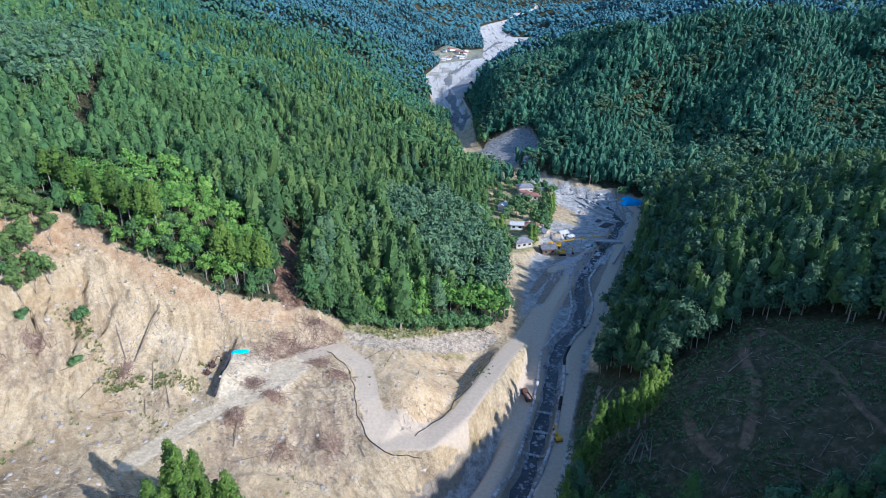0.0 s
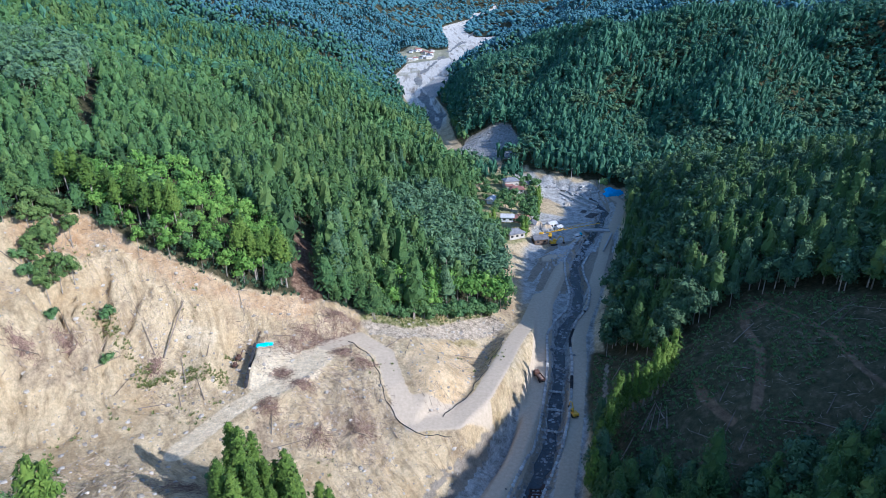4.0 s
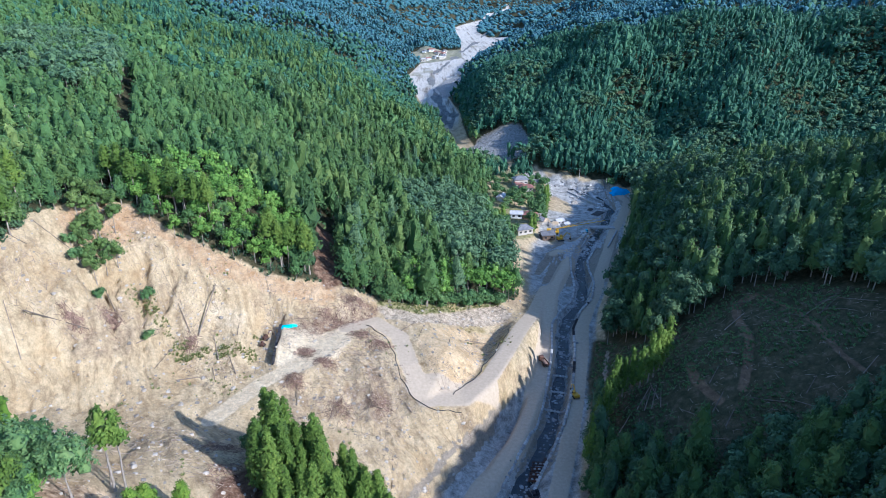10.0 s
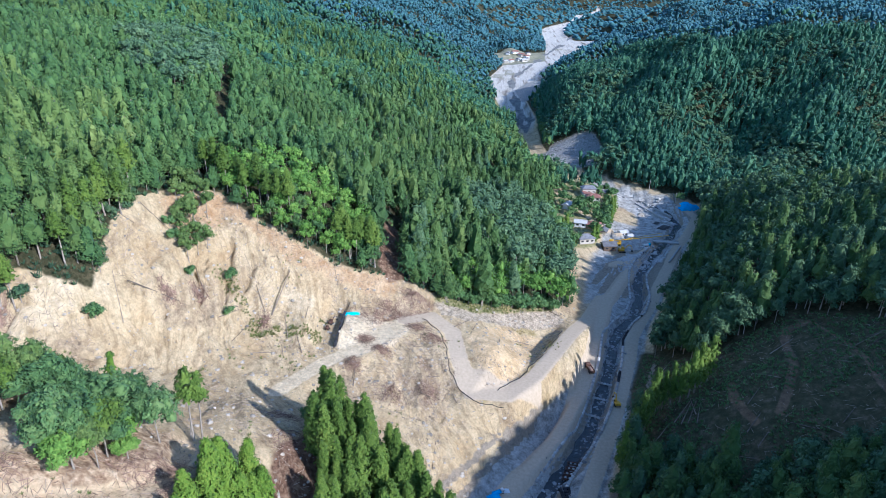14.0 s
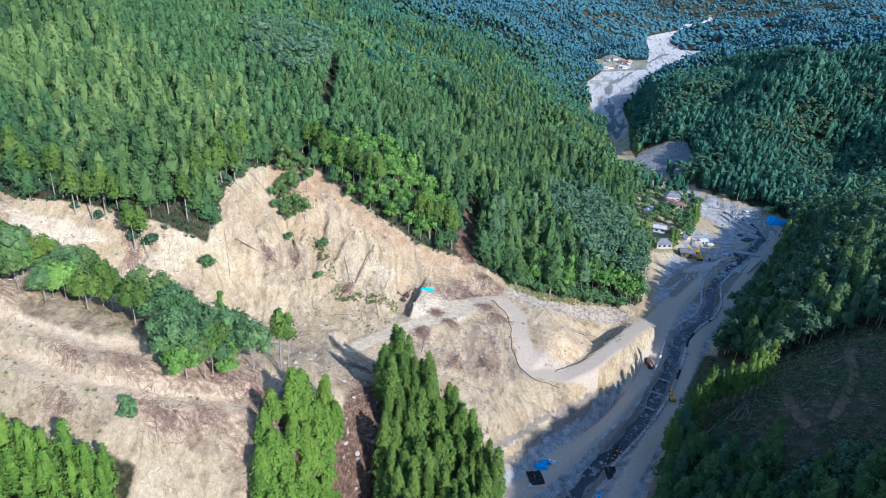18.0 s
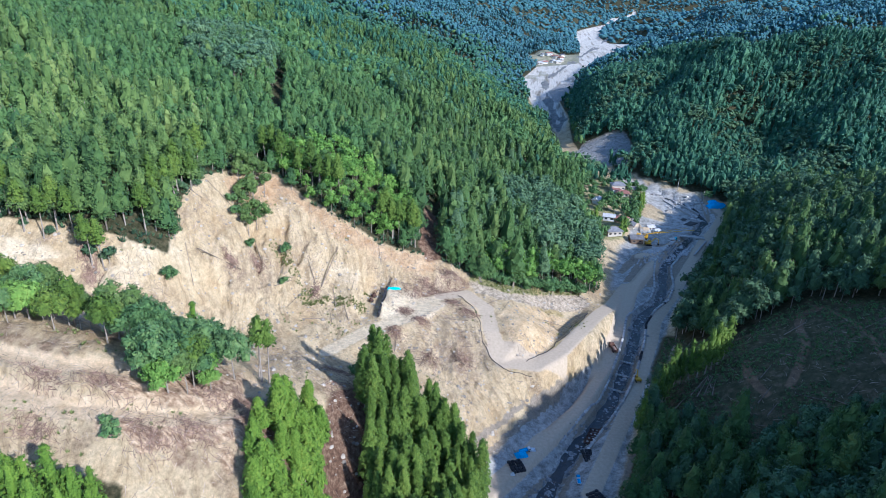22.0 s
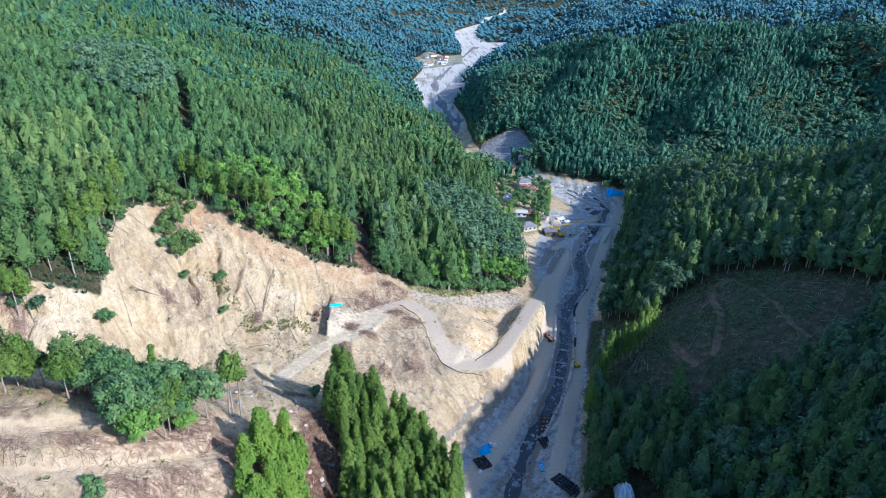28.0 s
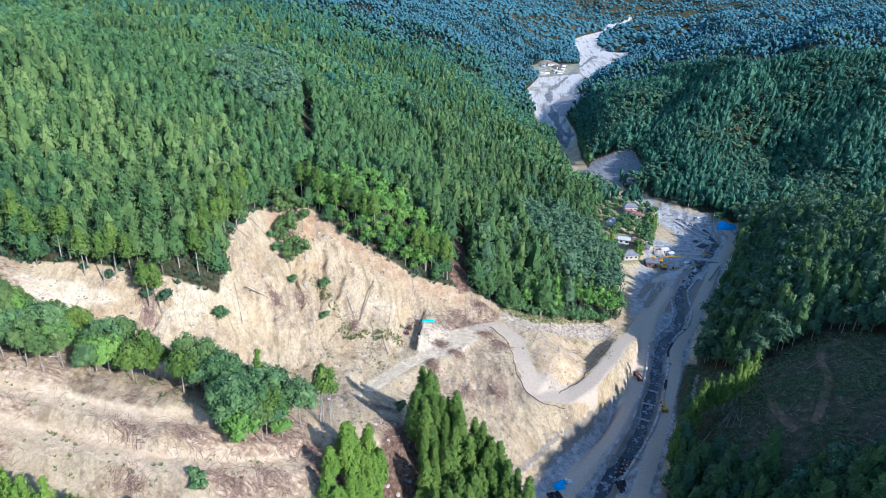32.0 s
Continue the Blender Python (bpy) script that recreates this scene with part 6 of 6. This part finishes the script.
# bridge, channel walls, poles
bridge = thing("bridge", "pale concrete slab bridge across the stream", "bridge", (96.5, 347, at(106, 345) + 0.3), turn=-6)
part("deck", boxes("deck", [(0, 0, 0, 16, 4.2, 0.5)], M_CONCRETE, 0.05), bridge)
for s in (-1, 1):
    part("kerb", boxes("kerb", [(0, s * 1.95, 0.4, 16, 0.25, 0.35)], M_CONCRETE, 0.03), bridge)
for (ax, ay), (bx_, by_) in (((104, 340), (91, 314)), ((83, 333), (76, 318)), ((92, 427), (106, 396)), ((98, 430), (112, 399))):
    x, y = (ax + bx_) / 2, (ay + by_) / 2
    c = thing("channel_wall", "pale concrete channel wall beside the stream", "wall", (x, y, at(x, y)), "channel walls", math.degrees(math.atan2(by_ - ay, bx_ - ax)))
    part("wall_body", boxes("wall_body", [(0, 0, 0.5, math.dist((ax, ay), (bx_, by_)), 0.9, 1.6)], M_CONCRETE, 0.06), c)
for x, y in ((105, 445), (120, 423), (78, 337), (60, 470)):
    p = thing("utility_pole", "grey concrete utility pole with a crossarm", "utility pole", (x, y, at(x, y)), "utility poles")
    part("pole", rods("pole", [((0, 0, -0.5), (0, 0, 9.5), 0.2, 0.13)], M_CONCRETE, 8), p)
    part("crossarm", boxes("crossarm", [(0, 0, 8.8, 1.8, 0.12, 0.12)], M_BLACK, 0.02), p)

def pipe(line, offset, label):
    """A black tube added along the road's edge to draw its dark ditch."""
    pts = []
    for x, y, z, a in along(line, 2.2, 0, 400):
        o = offset + 0.5 * math.sin(len(pts) * 0.7) + 0.35 * math.sin(len(pts) * 1.9)
        px, py = x - math.sin(a) * o, y + math.cos(a) * o
        pts.append((px, py, at(px, py, 0.15)))
    cu = bpy.data.curves.new("drain_pipe", "CURVE")
    cu.dimensions, cu.bevel_depth, cu.bevel_resolution = "3D", 0.14, 1
    sp = cu.splines.new("POLY")
    sp.points.add(len(pts) - 1)
    for q_, p_ in zip(sp.points, pts):
        q_.co = (*p_, 1)
    cu.materials.append(M_BLACK)
    return tagged(new("drain_pipe", cu), label, "pipe", "drain pipes")


pipe(ROAD_SLIDE[4:9], -4.6, "black tube for the dark ditch along the bend of the gravel road")
pipe(ROAD_SLIDE[8:12], 4.4, "black tube for the dark ditch along the rising gravel road")

# ---- logs, brush and debris ----
def log_at(x, y, length, turn, r, label, group):
    ca, sa = math.cos(math.radians(turn)), math.sin(math.radians(turn))
    a = (x - ca * length / 2, y - sa * length / 2)
    b = (x + ca * length / 2, y + sa * length / 2)
    za, zb, zm = at(*a), at(*b), at(x, y)
    lift = max(0, zm - (za + zb) / 2)
    ob = new("log", rods("log", [((*a, za + r + lift), (*b, zb + r * 0.7 + lift), r, r * 0.55)], M_LOG, 7))
    return tagged(ob, label, "log", group)


g = np.random.default_rng(23)
for k in range(34):
    x, y = over(SLIDE, 1, 100 + k, lambda u, v: (v > 95) & (v + 0.55 * u > 45) & (near_line(u, v, ROAD_SLIDE)[0] > 6))
    log_at(float(x[0]), float(y[0]), 4 + 9 * g.random(), 180 * g.random(), 0.09 + 0.08 * g.random(), "weathered fallen log on the landslide", "fallen logs")
for x, y, length, turn, r in ((-97.4, 177, 19, 84, 0.24), (-131.5, 146.5, 15, 35, 0.22), (-92, 165, 12, 112, 0.2), (-104, 172, 11, 125, 0.18), (-112, 160, 9, 60, 0.18), (-85, 158, 10, 118, 0.18), (-96, 150, 9, 20, 0.16), (-125, 166, 8, 130, 0.16)):
    log_at(x, y, length, turn, r, "long bare trunk lying down the landslide scar", "fallen logs")
for k in range(26):
    x, y = over(FELLED, 1, 200 + k)
    log_at(float(x[0]), float(y[0]), 6 + 8 * g.random(), (120 if k % 2 else 30) + 25 * g.random(), 0.14 + 0.08 * g.random(), "pale felled log lying on the cleared slope", "felled logs")
for k, (x, y, turn) in enumerate(((58, 152, 60), (59.5, 151, 63), (57, 153.5, 50), (60.5, 154, 85), (61, 149, 70), (116, 160, 20), (118, 158, 32), (120, 162, 12))):
    log_at(x, y, 12 - k * 0.4, turn, 0.2, "pale felled log lying on the cleared slope", "felled logs")


def sticks(count, sx, sy, h, seed, thick=0.06, length=2.6):
    """A heap of branches: thin three sided rods thrown over one another."""
    q = np.random.default_rng(seed)
    c = np.stack([q.normal(size=count) * sx / 3, q.normal(size=count) * sy / 3, np.zeros(count)], -1)
    c[:, 2] = h * np.exp(-(c[:, 0] / sx * 2.2) ** 2 - (c[:, 1] / sy * 2.2) ** 2) * q.random(count)
    a = q.random(count) * 2 * math.pi
    d = np.stack([np.cos(a), np.sin(a), q.normal(size=count) * 0.25], -1) * (length * (0.4 + 0.9 * q.random(count)) / 2)[:, None]
    s = np.stack([-np.sin(a), np.cos(a), 0 * a], -1) * thick
    u = np.array([0, 0, thick * 1.6])
    V = np.stack([c - d - s, c - d + s, c - d + u, c + d - s, c + d + s, c + d + u], 1).reshape(-1, 3)
    f = np.array([(0, 1, 4), (0, 4, 3), (1, 2, 5), (1, 5, 4), (2, 0, 3), (2, 3, 5)])
    return V, (f[None] + (np.arange(count) * 6)[:, None, None]).reshape(-1, 3)


HEAPS = [(-63, 183, 11, 5, 1.6), (-55, 190, 9, 4, 1.4), (-47, 199, 9, 3.5, 1.6), (-63.5, 152.5, 5, 4.5, 1.8), (-62, 169, 4.5, 4, 1.2), (-54.5, 163, 5, 3, 1.2), (-43, 182, 6, 4, 1.3), (-36, 177, 6, 3, 1.0),
         (-85, 67, 6, 5, 1.2), (-92, 62, 9, 5, 1.0), (-80, 60, 5, 8, 1.2), (-98, 44, 9, 5, 1.0), (-90, 50, 8, 5, 1.0), (-112, 50, 8, 4, 0.9), (-125, 47, 9, 3, 0.8), (-120, 36, 8, 4, 0.8), (-35, 150, 6, 5, 1.0), (-48, 145, 7, 5, 1.0),
         (-75, 112, 8, 5, 1.0), (-70, 100, 6, 8, 1.0), (-129, 150, 4, 3, 0.9), (-122, 159, 3.5, 4.5, 1.0), (-100, 164, 2.5, 5, 0.8), (-163.5, 117, 3, 5, 1.0), (-160, 112, 3, 5, 1.0)]
for k, (x, y, sx, sy, h) in enumerate(HEAPS):
    v, f = sticks(300, sx * 1.3, sy * 1.3, h * 0.7, 400 + k, 0.04, 2.0)
    v[:, 2] += height(v[:, 0] + x, v[:, 1] + y) - at(x, y)
    ob = new("brush_pile", mesh_from("brush_pile", v, f, [M_BRUSH], smooth=False))
    ob.location = (x, y, at(x, y))
    tagged(ob, "heap of reddish brown cut branches on bare soil", "brush pile", kind="stuff")
q = np.random.default_rng(31)
TUFTS = {"felled_weeds": M_LEAF}
for nm, poly, count, cond, material, label in (
        ("slash", SLIDE, 3800, lambda u, v: v + 0.25 * u < 58, M_STICK, "dry branches and slash strewn over the cleared spur"),
        ("driftwood", SLIDE, 8500, lambda u, v: (v + 0.25 * u > 58) & (fbm(u, v, 22, 2, 91) > -0.02) & (near_line(u, v, ROAD_SLIDE)[0] > 5), M_STICK, "broken branches scattered over the landslide"),
        ("torn_branches", SLUMP, 700, None, M_STICK, "broken branches and roots in the slumped ground"),
        ("toe_branches", TOE, 700, None, M_BRUSH, "brown branches heaped at the foot of the slope"),
        ("felling_slash", FELLED, 900, None, M_STICK, "pale slash scattered over the felled slope")):
    x, y = over(poly, count, 61, cond)
    v, f = sticks(len(x), 0.01, 0.01, 0.01, 62, 0.045, 2.2)
    owner = np.repeat(np.arange(len(x)), 6)
    v[:, 0] += x[owner]
    v[:, 1] += y[owner]
    v[:, 2] += height(v[:, 0], v[:, 1]) + 0.05
    tagged(new(nm, mesh_from(nm, v, f, [material], smooth=False)), label, "branches", kind="stuff")
x, y = over(SLIDE, 4000, 71, lambda u, v: (v + 0.25 * u > 50) & (near_line(u, v, ROAD_SLIDE)[0] > 4))
strewn("slide_stones", x, y, 0.16 + 0.9 * q.random(len(x)) ** 5, [stone_mesh(20 + i) for i in range(4)], M_STONE, "pale stones scattered over the landslide", "stones", 72)


def tuft_shape(seed):
    r = np.random.default_rng(seed)
    n = 14
    a = r.random(n) * 2 * math.pi
    d = np.stack([np.cos(a), np.sin(a), 0.8 + r.random(n)], -1) * 0.6
    s = np.stack([-np.sin(a), np.cos(a), 0 * a], -1) * 0.22
    o = np.stack([np.cos(a), np.sin(a), 0 * a], -1) * 0.35 * r.random(n)[:, None]
    return np.stack([o - s, o + s, o + d], 1).reshape(-1, 3), np.arange(n * 3).reshape(-1, 3)


for nm, poly, count, cond, label in (
        ("weeds", SLIDE, 1500, lambda u, v: fbm(u, v, 16, 3, 95) > 0.13, "weeds and straw coloured grass tufts on the bare slope"),
        ("scar_weeds", [(-122, 176), (-112, 186), (-92, 180), (-76, 178), (-74, 162), (-92, 160), (-108, 152), (-122, 158)], 650, lambda u, v: fbm(u, v, 9, 3, 97) > 0.16, "olive weeds in the hollows of the scar"),
        ("meadow_grass", MEADOW, 450, None, "yellow green grass at the foot of the wood"),
        ("felled_weeds", FELLED, 3000, lambda u, v: fbm(u, v, 14, 3, 96) > -0.03, "dark green weeds over the felled slope")):
    x, y = over(poly, count, 81, cond)
    strewn(nm, x, y, 0.35 + 0.5 * q.random(len(x)), [tuft_shape(i) for i in range(4)], TUFTS.get(nm, M_TUFT), label, "grass", 82, 0.0)
x, y = over([(-235, 90), (-235, 150), (-160, 170), (-155, 215), (-100, 215), (-40, 225), (20, 255), (40, 250), (-20, 190), (-120, 180), (-140, 120)], 3200, 83, lambda u, v: (inside(u, v, SLIDE) < 0.5) & (inside(u, v, SLIDE) > -9) & (inside(u, v, OPENING) < 0) & (inside(u, v, VALLEY) < 0))
strewn("undergrowth", x, y, 0.7 + 1.5 * q.random(len(x)), [tuft_shape(10 + i) for i in range(4)], M_WOOD, "green undergrowth along the torn edge of the wood", "undergrowth", 84, 0.0)
